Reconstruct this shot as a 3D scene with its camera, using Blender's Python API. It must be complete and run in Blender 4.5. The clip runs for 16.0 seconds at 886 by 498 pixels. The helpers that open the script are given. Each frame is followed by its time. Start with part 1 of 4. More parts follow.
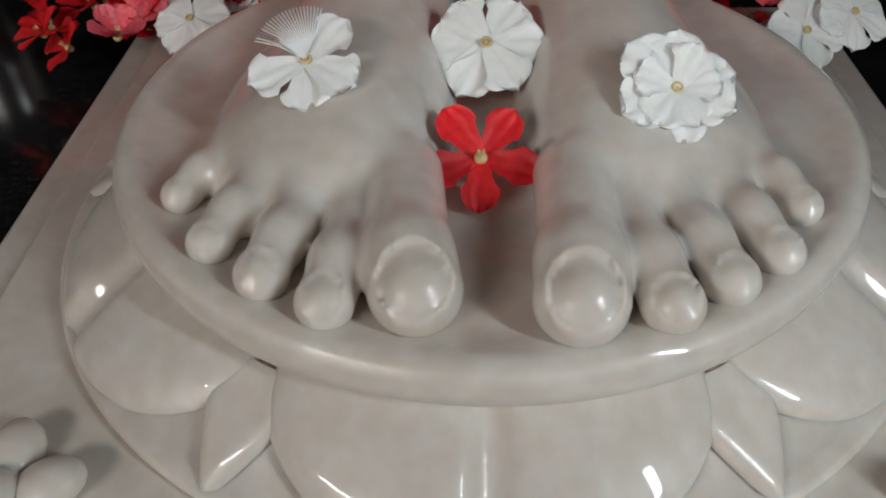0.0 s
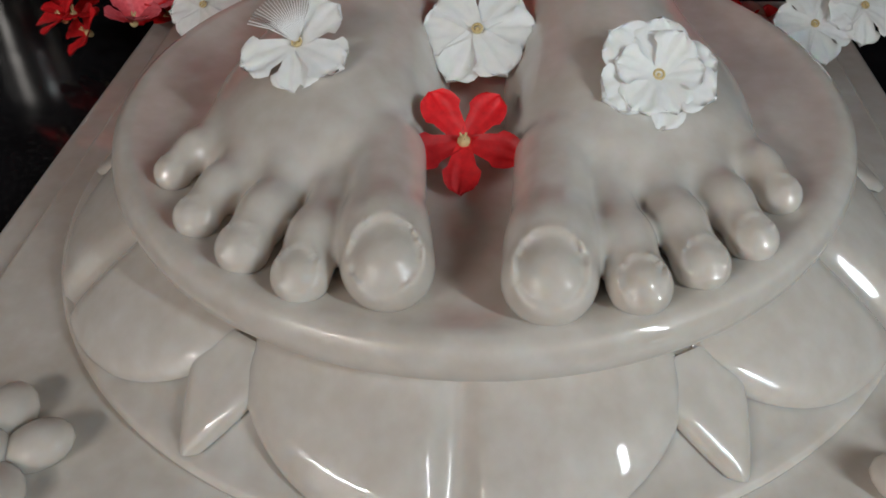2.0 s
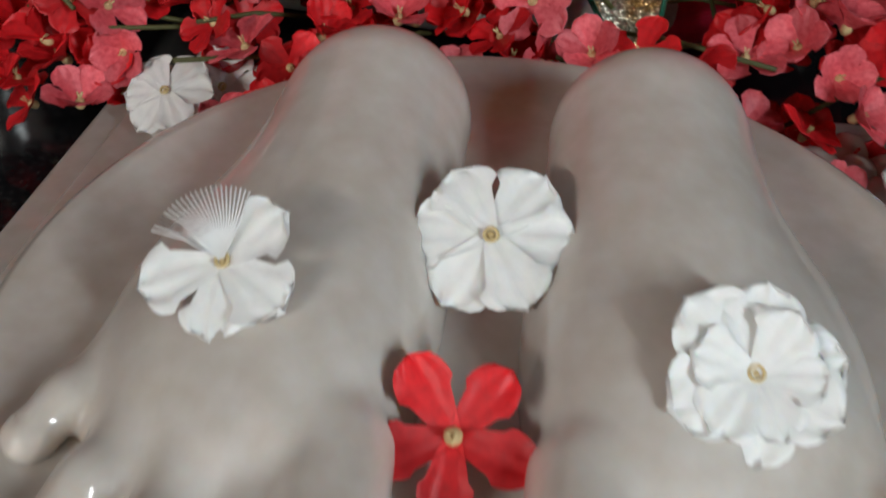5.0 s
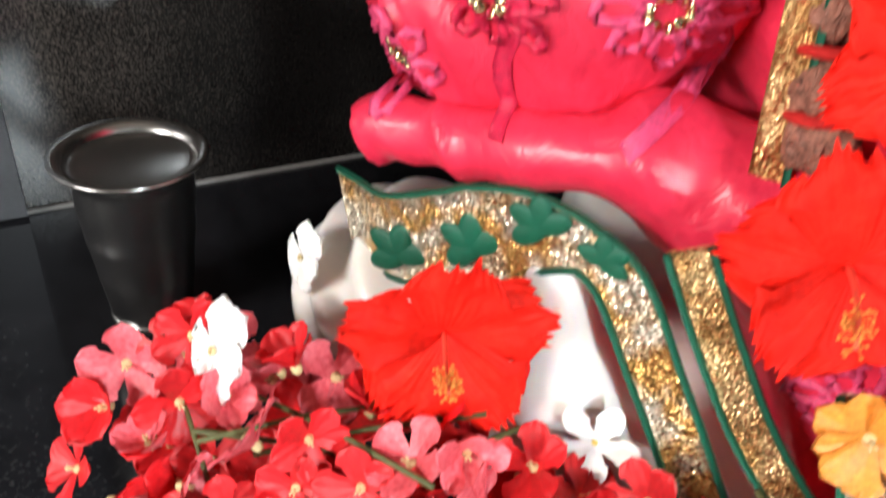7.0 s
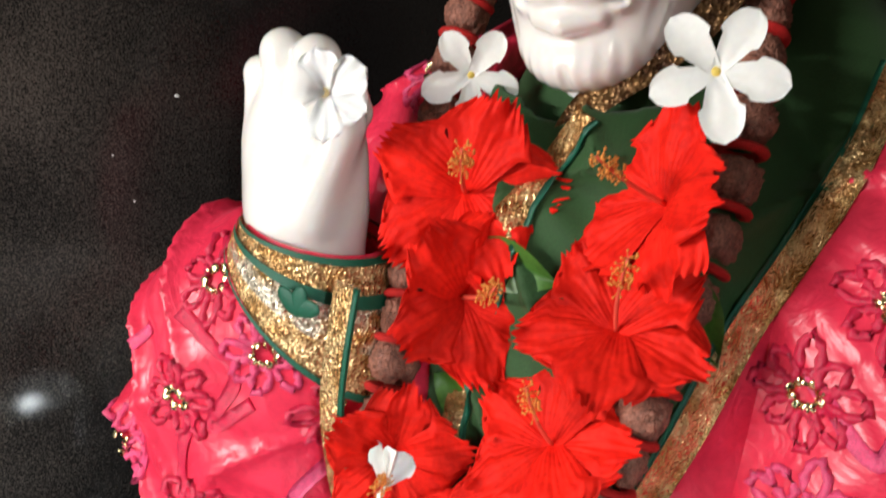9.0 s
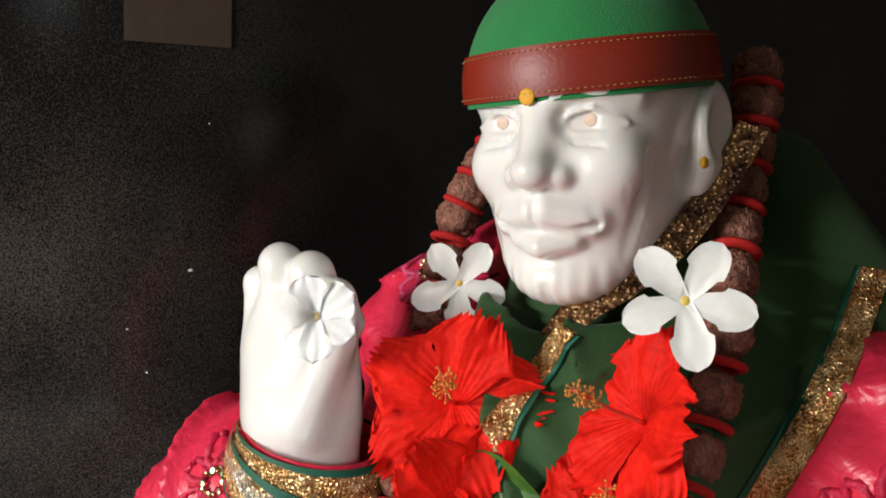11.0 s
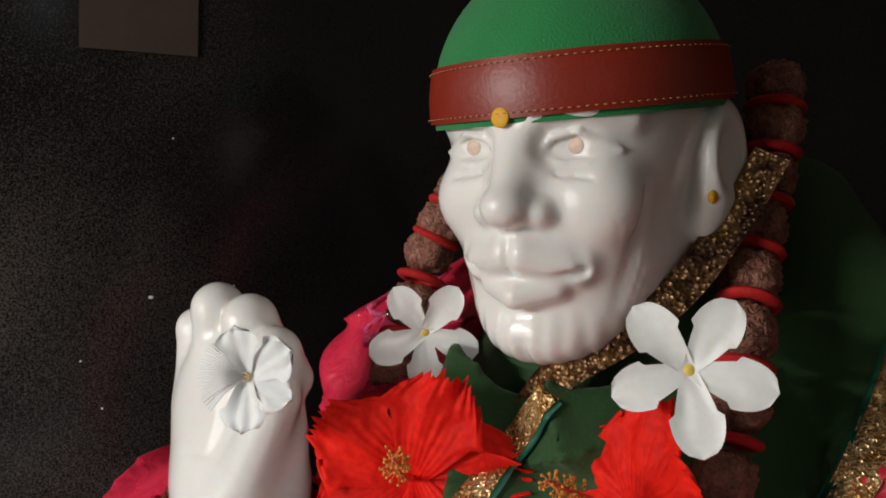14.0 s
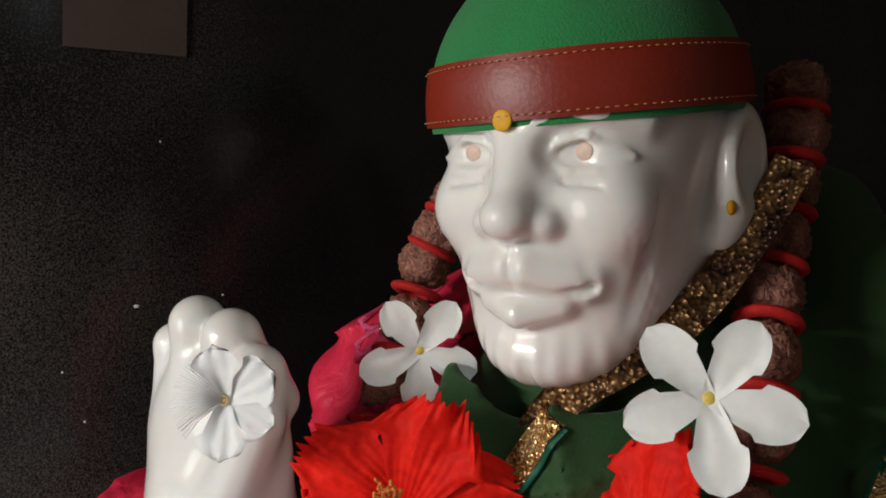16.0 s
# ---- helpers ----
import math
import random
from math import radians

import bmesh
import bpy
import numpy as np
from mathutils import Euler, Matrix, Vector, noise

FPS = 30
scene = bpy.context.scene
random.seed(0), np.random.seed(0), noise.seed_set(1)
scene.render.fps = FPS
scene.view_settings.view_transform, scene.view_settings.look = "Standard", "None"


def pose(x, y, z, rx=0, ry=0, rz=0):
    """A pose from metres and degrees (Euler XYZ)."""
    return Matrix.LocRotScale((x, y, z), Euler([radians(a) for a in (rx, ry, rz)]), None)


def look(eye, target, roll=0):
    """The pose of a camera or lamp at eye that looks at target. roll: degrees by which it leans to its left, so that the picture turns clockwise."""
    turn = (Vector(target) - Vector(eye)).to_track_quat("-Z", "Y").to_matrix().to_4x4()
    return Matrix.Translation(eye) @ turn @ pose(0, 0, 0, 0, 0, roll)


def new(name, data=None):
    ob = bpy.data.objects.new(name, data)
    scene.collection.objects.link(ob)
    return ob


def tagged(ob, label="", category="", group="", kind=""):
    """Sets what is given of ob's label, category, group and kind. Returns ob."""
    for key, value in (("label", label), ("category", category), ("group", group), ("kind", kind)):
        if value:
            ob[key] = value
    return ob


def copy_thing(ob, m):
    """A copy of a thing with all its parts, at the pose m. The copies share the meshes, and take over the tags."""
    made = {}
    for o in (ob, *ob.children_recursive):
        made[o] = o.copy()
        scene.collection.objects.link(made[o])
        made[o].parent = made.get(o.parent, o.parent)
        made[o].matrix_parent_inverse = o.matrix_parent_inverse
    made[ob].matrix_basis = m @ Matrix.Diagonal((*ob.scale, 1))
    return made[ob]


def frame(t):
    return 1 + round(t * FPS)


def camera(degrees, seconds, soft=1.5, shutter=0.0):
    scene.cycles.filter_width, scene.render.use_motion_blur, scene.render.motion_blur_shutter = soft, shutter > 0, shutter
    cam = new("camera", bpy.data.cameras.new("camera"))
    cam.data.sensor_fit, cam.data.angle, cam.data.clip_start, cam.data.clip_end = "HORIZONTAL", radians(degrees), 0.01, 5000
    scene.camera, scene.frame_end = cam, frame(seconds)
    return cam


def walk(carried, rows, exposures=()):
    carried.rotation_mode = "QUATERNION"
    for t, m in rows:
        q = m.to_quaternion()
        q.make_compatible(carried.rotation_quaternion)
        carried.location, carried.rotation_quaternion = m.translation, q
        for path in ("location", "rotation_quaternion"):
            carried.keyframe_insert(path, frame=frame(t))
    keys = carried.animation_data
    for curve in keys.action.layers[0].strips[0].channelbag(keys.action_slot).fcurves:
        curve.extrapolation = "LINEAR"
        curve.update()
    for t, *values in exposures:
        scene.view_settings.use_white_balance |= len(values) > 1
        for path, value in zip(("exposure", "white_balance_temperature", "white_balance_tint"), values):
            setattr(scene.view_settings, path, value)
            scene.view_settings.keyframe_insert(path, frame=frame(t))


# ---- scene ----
# ---------- camera ----------
cam = camera(56.0, 16.0, soft=1.8, shutter=0.4)
PATH = [
    (0, (-0.00599, -0.26691, 0.16047), (-0.03630, 0.48837, -0.49423), -1.28),
    (0.5, (-0.00929, -0.26792, 0.15752), (-0.03869, 0.47759, -0.50832), -1.16),
    (1, (-0.00544, -0.27104, 0.15894), (-0.04104, 0.47520, -0.50579), -1.36),
    (1.5, (0.00201, -0.27490, 0.15794), (-0.04760, 0.47448, -0.50234), -1.60),
    (2, (0.01095, -0.27366, 0.15995), (-0.06036, 0.47707, -0.49680), -2.00),
    (2.5, (0.02643, -0.27041, 0.15759), (-0.07629, 0.47830, -0.49730), -2.13),
    (3, (0.05138, -0.25897, 0.15425), (-0.10035, 0.48805, -0.49301), -2.78),
    (5.3, (0.00021, -0.12530, 0.16360), (-0.09452, 0.60967, -0.50784), 1.28),
    (5.5, (-0.00471, -0.10183, 0.17330), (-0.14971, 0.62498, -0.49805), 3.43),
    (6, (-0.02389, -0.05508, 0.20310), (-0.27777, 0.65819, -0.45019), 5.43),
    (6.5, (-0.06355, -0.00975, 0.21277), (-0.34336, 0.72321, -0.40728), 5.52),
    (7, (-0.05938, 0.00605, 0.25366), (-0.37306, 0.76568, -0.31605), 4.95),
    (7.5, (-0.02581, -0.00265, 0.31072), (-0.36432, 0.79063, -0.19535), 5.05),
    (8, (0.04749, -0.00839, 0.36710), (-0.33674, 0.82422, -0.03181), 5.08),
    (8.5, (0.10478, -0.01690, 0.39826), (-0.32607, 0.82546, 0.07454), 4.36),
    (9, (0.12748, -0.01646, 0.42486), (-0.32560, 0.83291, 0.15414), 3.76),
    (9.5, (0.13480, -0.01641, 0.44225), (-0.33537, 0.83741, 0.21879), 3.38),
    (10, (0.13808, -0.01457, 0.45789), (-0.34516, 0.84055, 0.27011), 2.82),
    (10.2, (0.14145, -0.01775, 0.46131), (-0.34172, 0.84196, 0.29564), 2.54),
    (12.5, (0.13781, 0.01691, 0.47563), (-0.37553, 0.86558, 0.34822), 2.60),
    (13, (0.13288, 0.02799, 0.47599), (-0.37851, 0.87750, 0.34636), 2.73),
    (13.5, (0.12833, 0.03703, 0.47694), (-0.38374, 0.88673, 0.35131), 2.74),
    (14, (0.12609, 0.04749, 0.47667), (-0.38046, 0.90051, 0.35108), 2.92),
    (14.5, (0.12186, 0.05495, 0.47576), (-0.38297, 0.90935, 0.35270), 2.95),
    (15, (0.11911, 0.06078, 0.47699), (-0.37988, 0.91877, 0.35504), 3.06),
    (15.5, (0.11715, 0.06432, 0.47815), (-0.38658, 0.91957, 0.35653), 3.10),
    (16, (0.11437, 0.06753, 0.47669), (-0.39008, 0.92261, 0.35681), 3.23),
]
walk(cam, [(t, look(eye, target, roll)) for t, eye, target, roll in PATH],
     exposures=[(0.0, -1.4), (3.0, -1.5), (5.3, -1.0), (5.5, -0.85), (6.0, -0.2), (6.5, 0.35), (7.0, 0.6), (7.5, 0.75), (8.5, 0.55), (9.0, 0.5), (10.0, 0.5), (12.5, -0.1), (16.0, -0.25)])

# ---------- light ----------
world = bpy.data.worlds.new("world")
scene.world = world
world.use_nodes = True
bg = world.node_tree.nodes["Background"]
bg.inputs[0].default_value, bg.inputs[1].default_value = (0.55, 0.6, 0.7, 1), 0.03


def area(name, eye, target, sx, sy, power, color):
    lamp = bpy.data.lights.new(name, "AREA")
    lamp.shape, lamp.size, lamp.size_y, lamp.energy, lamp.color = "RECTANGLE", sx, sy, power, color
    ob = new(name, lamp)
    ob.matrix_world = look(eye, target)
    return ob


area("door_light", (-0.95, -1.46, 0.45), (-0.1, 0.2, 0.2), 0.8, 1.0, 12.0, (1.0, 0.97, 0.93))
# Added cool fill with a narrow spread, to brighten the pedestal's right side only.
side = area("feet_fill", (0.85, -0.75, 0.55), (0.09, -0.10, -0.03), 0.06, 0.60, 1.6, (0.86, 0.96, 1.0))
side.data.spread = math.radians(45)
area("tube_lamp", (-0.80, -1.05, 0.70), (-0.05, 0.2, 0.2), 0.6, 0.04, 14.0, (1.0, 0.97, 0.93))


# ---------- materials ----------
def shader(name, color, rough=0.5, metal=0.0, var=0.1, scale=60.0, fine=600.0, bump=0.1, bump_scale=None, coat=0.0, sss=0.0, sheen=0.0,
           spec=0.5, tint=None, per_object=0.0, relief=0.001):
    """A principled surface with mottling at two scales and a fine relief."""
    m = bpy.data.materials.new(name)
    m.use_nodes = True
    nt = m.node_tree
    p = nt.nodes["Principled BSDF"]
    co = nt.nodes.new("ShaderNodeTexCoord")
    n1, n2 = nt.nodes.new("ShaderNodeTexNoise"), nt.nodes.new("ShaderNodeTexNoise")
    for n, s in ((n1, scale), (n2, fine)):
        n.inputs["Scale"].default_value, n.inputs["Detail"].default_value = s, 4.0
        nt.links.new(co.outputs["Object"], n.inputs["Vector"])
    n1.inputs["Distortion"].default_value = 0.6
    add = nt.nodes.new("ShaderNodeMath")
    add.operation = "ADD"
    nt.links.new(n1.outputs["Fac"], add.inputs[0])
    nt.links.new(n2.outputs["Fac"], add.inputs[1])
    ramp = nt.nodes.new("ShaderNodeMapRange")
    ramp.inputs["From Min"].default_value, ramp.inputs["From Max"].default_value = 0.6, 1.4
    nt.links.new(add.outputs[0], ramp.inputs["Value"])
    mix = nt.nodes.new("ShaderNodeMix")
    mix.data_type = "RGBA"
    dark = tint or tuple(c * (1 - 2 * var) for c in color)
    light = tuple(min(1.0, c * (1 + var)) for c in color)
    mix.inputs[6].default_value, mix.inputs[7].default_value = (*dark, 1), (*light, 1)
    nt.links.new(ramp.outputs[0], mix.inputs[0])
    out = mix.outputs[2]
    if per_object:
        info, hsv = nt.nodes.new("ShaderNodeObjectInfo"), nt.nodes.new("ShaderNodeHueSaturation")
        mr = nt.nodes.new("ShaderNodeMapRange")
        mr.inputs["To Min"].default_value, mr.inputs["To Max"].default_value = 1 - per_object, 1 + per_object
        nt.links.new(info.outputs["Random"], mr.inputs["Value"])
        nt.links.new(mr.outputs[0], hsv.inputs["Value"])
        nt.links.new(out, hsv.inputs["Color"])
        out = hsv.outputs["Color"]
    nt.links.new(out, p.inputs["Base Color"])
    p.inputs["Roughness"].default_value, p.inputs["Metallic"].default_value = rough, metal
    p.inputs["Specular IOR Level"].default_value = spec
    p.inputs["Coat Weight"].default_value, p.inputs["Coat Roughness"].default_value = coat, 0.035
    p.inputs["Sheen Weight"].default_value = sheen
    if sss:
        p.inputs["Subsurface Weight"].default_value = sss
        p.inputs["Subsurface Radius"].default_value = (1.0, 0.7, 0.5)
        p.inputs["Subsurface Scale"].default_value = 0.0045 if sss > 0.5 else 0.003
    if bump:
        b = nt.nodes.new("ShaderNodeBump")
        b.inputs["Strength"].default_value, b.inputs["Distance"].default_value = bump, relief
        src = n2
        if bump_scale:
            src = nt.nodes.new("ShaderNodeTexNoise")
            src.inputs["Scale"].default_value, src.inputs["Detail"].default_value, src.inputs["Distortion"].default_value = bump_scale, 3.0, 1.2
            nt.links.new(co.outputs["Object"], src.inputs["Vector"])
        nt.links.new(src.outputs["Fac"], b.inputs["Height"])
        nt.links.new(b.outputs[0], p.inputs["Normal"])
    return m


def sequin(name, color, scale, second=None, rough=0.22):
    """Metal thread and sequins: small cells that tilt each its own way."""
    m = bpy.data.materials.new(name)
    m.use_nodes = True
    nt = m.node_tree
    p = nt.nodes["Principled BSDF"]
    co, vo = nt.nodes.new("ShaderNodeTexCoord"), nt.nodes.new("ShaderNodeTexVoronoi")
    vo.inputs["Scale"].default_value = scale
    nt.links.new(co.outputs["Object"], vo.inputs["Vector"])
    sub, sc, geo, ad, nz = (nt.nodes.new("ShaderNodeVectorMath") for _ in range(2)) , None, nt.nodes.new("ShaderNodeNewGeometry"), nt.nodes.new("ShaderNodeVectorMath"), nt.nodes.new("ShaderNodeVectorMath")
    less, amp = sub
    less.operation, amp.operation, ad.operation, nz.operation = "SUBTRACT", "SCALE", "ADD", "NORMALIZE"
    less.inputs[1].default_value = (0.5, 0.5, 0.5)
    amp.inputs["Scale"].default_value = 1.1
    nt.links.new(vo.outputs["Color"], less.inputs[0])
    nt.links.new(less.outputs[0], amp.inputs[0])
    nt.links.new(amp.outputs[0], ad.inputs[0])
    nt.links.new(geo.outputs["Normal"], ad.inputs[1])
    nt.links.new(ad.outputs[0], nz.inputs[0])
    bump = nt.nodes.new("ShaderNodeBump")
    bump.inputs["Strength"].default_value, bump.inputs["Distance"].default_value = 0.8, 0.001
    nt.links.new(vo.outputs["Distance"], bump.inputs["Height"])
    nt.links.new(nz.outputs[0], bump.inputs["Normal"])
    nt.links.new(bump.outputs[0], p.inputs["Normal"])
    no, mix = nt.nodes.new("ShaderNodeTexNoise"), nt.nodes.new("ShaderNodeMix")
    mix.data_type = "RGBA"
    no.inputs["Scale"].default_value = scale * 0.12
    nt.links.new(co.outputs["Object"], no.inputs["Vector"])
    mr = nt.nodes.new("ShaderNodeMapRange")
    mr.inputs["From Min"].default_value, mr.inputs["From Max"].default_value = 0.4, 0.62
    nt.links.new(no.outputs["Fac"], mr.inputs["Value"])
    nt.links.new(mr.outputs[0], mix.inputs[0])
    mix.inputs[6].default_value = (*color, 1)
    mix.inputs[7].default_value = (*(second or tuple(c * 0.55 for c in color)), 1)
    nt.links.new(mix.outputs[2], p.inputs["Base Color"])
    p.inputs["Metallic"].default_value, p.inputs["Roughness"].default_value = 0.72, rough
    return m


MARBLE = shader("polished_marble", (0.71, 0.665, 0.625), 0.42, var=0.03, scale=14, fine=120, bump=0.02, sss=0.55, tint=(0.58, 0.51, 0.445), coat=0.85, spec=0.3)
MARBLE_WHITE = shader("white_marble", (0.90, 0.865, 0.82), 0.42, var=0.02, scale=20, fine=150, bump=0.02, sss=0.35, coat=1.0, spec=0.3)
GRANITE = shader("black_granite", (0.012, 0.012, 0.014), 0.1, var=0.3, scale=40, fine=900, bump=0.01, spec=0.5)
WALL_GRANITE = shader("dusty_lit_black_granite", (0.010, 0.0092, 0.009), 0.15, var=0.3, scale=9, fine=500, bump=0.01, spec=0.25)


def dust_over(m, color, scale, low, high, reach=None):
    """Specks and smears of dust scattered over a dark polished stone."""
    nt = m.node_tree
    p = nt.nodes["Principled BSDF"]
    was = p.inputs["Base Color"].links[0].from_socket
    co, big, tiny = nt.nodes.new("ShaderNodeTexCoord"), nt.nodes.new("ShaderNodeTexNoise"), nt.nodes.new("ShaderNodeTexNoise")
    big.inputs["Scale"].default_value, tiny.inputs["Scale"].default_value = 3.2, scale
    big.inputs["Detail"].default_value, tiny.inputs["Detail"].default_value = 6.0, 3.0
    mul, mr, mix = nt.nodes.new("ShaderNodeMath"), nt.nodes.new("ShaderNodeMapRange"), nt.nodes.new("ShaderNodeMix")
    mul.operation, mix.data_type = "MULTIPLY", "RGBA"
    for n in (big, tiny):
        nt.links.new(co.outputs["Object"], n.inputs["Vector"])
    nt.links.new(big.outputs["Fac"], mul.inputs[0])
    nt.links.new(tiny.outputs["Fac"], mul.inputs[1])
    mr.inputs["From Min"].default_value, mr.inputs["From Max"].default_value = low, high
    nt.links.new(mul.outputs[0], mr.inputs["Value"])
    amount = mr.outputs[0]
    # With reach, the paler colour fades along x and also paints light falling there.
    if reach:
        split, along, less = nt.nodes.new("ShaderNodeSeparateXYZ"), nt.nodes.new("ShaderNodeMapRange"), nt.nodes.new("ShaderNodeMath")
        nt.links.new(co.outputs["Object"], split.inputs[0])
        nt.links.new(split.outputs[0], along.inputs["Value"])
        along.inputs["From Min"].default_value, along.inputs["From Max"].default_value = reach
        along.inputs["To Min"].default_value, along.inputs["To Max"].default_value = 1.0, 0.05
        less.operation = "MULTIPLY"
        nt.links.new(amount, less.inputs[0])
        nt.links.new(along.outputs[0], less.inputs[1])
        amount = less.outputs[0]
    nt.links.new(amount, mix.inputs[0])
    nt.links.new(was, mix.inputs[6])
    mix.inputs[7].default_value = (*color, 1)
    nt.links.new(mix.outputs[2], p.inputs["Base Color"])


# Brown dust, made stronger at the left to paint in the light there.
dust_over(WALL_GRANITE, (0.20, 0.165, 0.140), 700, 0.21, 0.60, (-0.45, -0.30))
dust_over(GRANITE, (0.06, 0.06, 0.06), 300, 0.32, 0.60)
GREY_PANEL = shader("lighter_grey", (0.035, 0.036, 0.040), 0.35, var=0.2, scale=20, fine=500, bump=0.02)
# colour of the window reflection that is painted on the wall
BROWN_REFLECTION = shader("brown_reflection", (0.062, 0.040, 0.028), 0.6, var=0.12, scale=30, fine=400, bump=0.02)
# white of the lamp glints painted on the wall
GLINT_WHITE = shader("painted_glint_white", (0.85, 0.84, 0.82), 0.3, var=0.05)
GROUT = shader("grey_grout", (0.22, 0.21, 0.20), 0.8)
PLASTER = shader("plaster", (0.42, 0.37, 0.31), 0.85, var=0.06, scale=6, fine=90)
SATIN = shader("pink_satin", (0.76, 0.034, 0.080), 0.34, var=0.12, scale=45, fine=260, bump=0.35, bump_scale=70, relief=0.004, tint=(0.62, 0.018, 0.055))
EMBROIDERY = shader("pink_embroidery", (0.84, 0.075, 0.20), 0.32, var=0.2, scale=300, fine=1500, bump=0.6)
DARK_EMBROIDERY = shader("crimson_embroidery", (0.70, 0.020, 0.075), 0.33, var=0.2, scale=300, fine=1500, bump=0.6)
GOLD = sequin("gold_sequin_trim", (0.95, 0.66, 0.32), 800, (0.60, 0.32, 0.11))
GOLD_SILVER = sequin("gold_and_silver_sequins", (0.85, 0.78, 0.62), 700, (0.72, 0.40, 0.12))
GOLD_BROCADE = sequin("gold_brocade", (0.30, 0.165, 0.065), 600, (0.05, 0.02, 0.012), rough=0.4)
PIPING = shader("green_piping", (0.0, 0.095, 0.050), 0.5, var=0.1, scale=500, fine=2000, bump=0.3)
GREEN_CLOTH = shader("green_cloth", (0.020, 0.075, 0.015), 0.75, var=0.15, scale=30, fine=900, bump=0.3, sheen=0.1)
CAP_GREEN = shader("green_cotton", (0.01, 0.24, 0.055), 0.8, var=0.12, scale=30, fine=1200, bump=0.5, sheen=0.3)
BAND = shader("rust_red_ribbon", (0.27, 0.022, 0.008), 0.42, var=0.12, scale=25, fine=700, bump=0.15)
STITCH = shader("tan_thread", (0.55, 0.30, 0.10), 0.7, var=0.1)
BEAD = shader("rudraksha_bead", (0.36, 0.145, 0.095), 0.6, var=0.4, scale=260, fine=900, bump=1.0, bump_scale=300, relief=0.003, tint=(0.05, 0.018, 0.012))
RED_THREAD = shader("red_thread", (0.55, 0.01, 0.008), 0.8, var=0.15, scale=400, fine=1500, bump=0.5)
HIBISCUS = shader("hibiscus_petal", (0.86, 0.022, 0.010), 0.6, var=0.12, scale=60, fine=300, bump=0.2, sss=0.1, spec=0.12, tint=(0.60, 0.006, 0.004), per_object=0.16)
OLEANDER_RED = shader("red_petal", (0.74, 0.014, 0.020), 0.5, var=0.15, scale=80, fine=400, bump=0.1, sss=0.1, per_object=0.25)
OLEANDER_PINK = shader("pink_petal", (0.84, 0.19, 0.22), 0.5, var=0.15, scale=60, fine=400, bump=0.1, sss=0.1, tint=(0.62, 0.03, 0.05), per_object=0.2)
WHITE_PETAL = shader("white_petal", (0.93, 0.92, 0.90), 0.55, var=0.03, scale=80, fine=300, bump=0.1, sss=0.2)
PLUMERIA = shader("waxy_white_petal", (0.91, 0.90, 0.86), 0.45, var=0.03, scale=60, fine=300, bump=0.05, sss=0.2)
PLUMERIA_EYE = shader("yellow_flower_throat", (0.85, 0.62, 0.12), 0.5)
STAMEN = shader("orange_stamen", (0.85, 0.30, 0.05), 0.6, var=0.2, scale=300)
STYLE_RED = shader("pink_style", (0.80, 0.10, 0.06), 0.5)
CREAM = shader("cream_stamen", (0.72, 0.56, 0.28), 0.6)
ORANGE = shader("orange_petal", (0.80, 0.30, 0.04), 0.5, var=0.2, scale=120, sss=0.1)
LEAF = shader("leaf_green", (0.06, 0.17, 0.02), 0.45, var=0.25, scale=60, fine=500)
STEM = shader("olive_stem", (0.10, 0.10, 0.03), 0.6, var=0.2)
STEEL = shader("stainless_steel", (0.76, 0.74, 0.72), 0.22, metal=1.0, var=0.05, scale=30, fine=800, bump=0.02)
SEQUIN_GOLD = shader("pale_gold_sequin", (0.9, 0.75, 0.42), 0.12, metal=1.0, var=0.05)
TURMERIC = shader("turmeric_paste", (0.85, 0.42, 0.01), 0.6, var=0.08, scale=500)


# ---------- building helpers ----------
def mesh_of(name, verts, faces, material, smooth=True):
    me = bpy.data.meshes.new(name)
    me.from_pydata([tuple(map(float, v)) for v in verts], [], [tuple(map(int, f)) for f in faces])
    me.materials.append(material)
    if smooth:
        me.polygons.foreach_set("use_smooth", [True] * len(me.polygons))
    me.update()
    return me


def thing(name, verts, faces, material, label, category, group="", kind="", smooth=True):
    return tagged(new(name, mesh_of(name, verts, faces, material, smooth)), label, category, group, kind)


def part(name, data, parent, label="", m=None):
    ob = new(name, data)
    ob.parent = parent
    if m is not None:
        ob.matrix_basis = m
    if label:
        ob["label"] = label
    return ob


def root(name, m, label, category, group="", kind=""):
    ob = new(name)
    ob.empty_display_size = 0.01
    ob.matrix_basis = m
    return tagged(ob, label, category, group, kind)


def lathe(profile, n=96, closed=False):
    """Vertices and faces of a profile of (radius, height) turned about z."""
    verts, faces = [], []
    for r, z in profile:
        for k in range(n):
            a = 2 * math.pi * k / n
            verts.append((r * math.cos(a), r * math.sin(a), z))
    for i in range(len(profile) - 1):
        for k in range(n):
            a, b = i * n + k, i * n + (k + 1) % n
            faces.append((a, b, b + n, a + n))
    return verts, faces


def box(x0, x1, y0, y1, z0, z1):
    v = [(x, y, z) for z in (z0, z1) for y in (y0, y1) for x in (x0, x1)]
    f = [(0, 2, 3, 1), (4, 5, 7, 6), (0, 1, 5, 4), (2, 6, 7, 3), (0, 4, 6, 2), (1, 3, 7, 5)]
    return v, f


def sheet(fn, nu, nv, wrap=False):
    """A grid of fn(u, v), u and v from 0 to 1."""
    verts = [fn(i / nu, j / nv) for j in range(nv + 1) for i in range(nu + 1)]
    faces = [(j * (nu + 1) + i, j * (nu + 1) + i + 1, (j + 1) * (nu + 1) + i + 1, (j + 1) * (nu + 1) + i) for j in range(nv) for i in range(nu)]
    return verts, faces


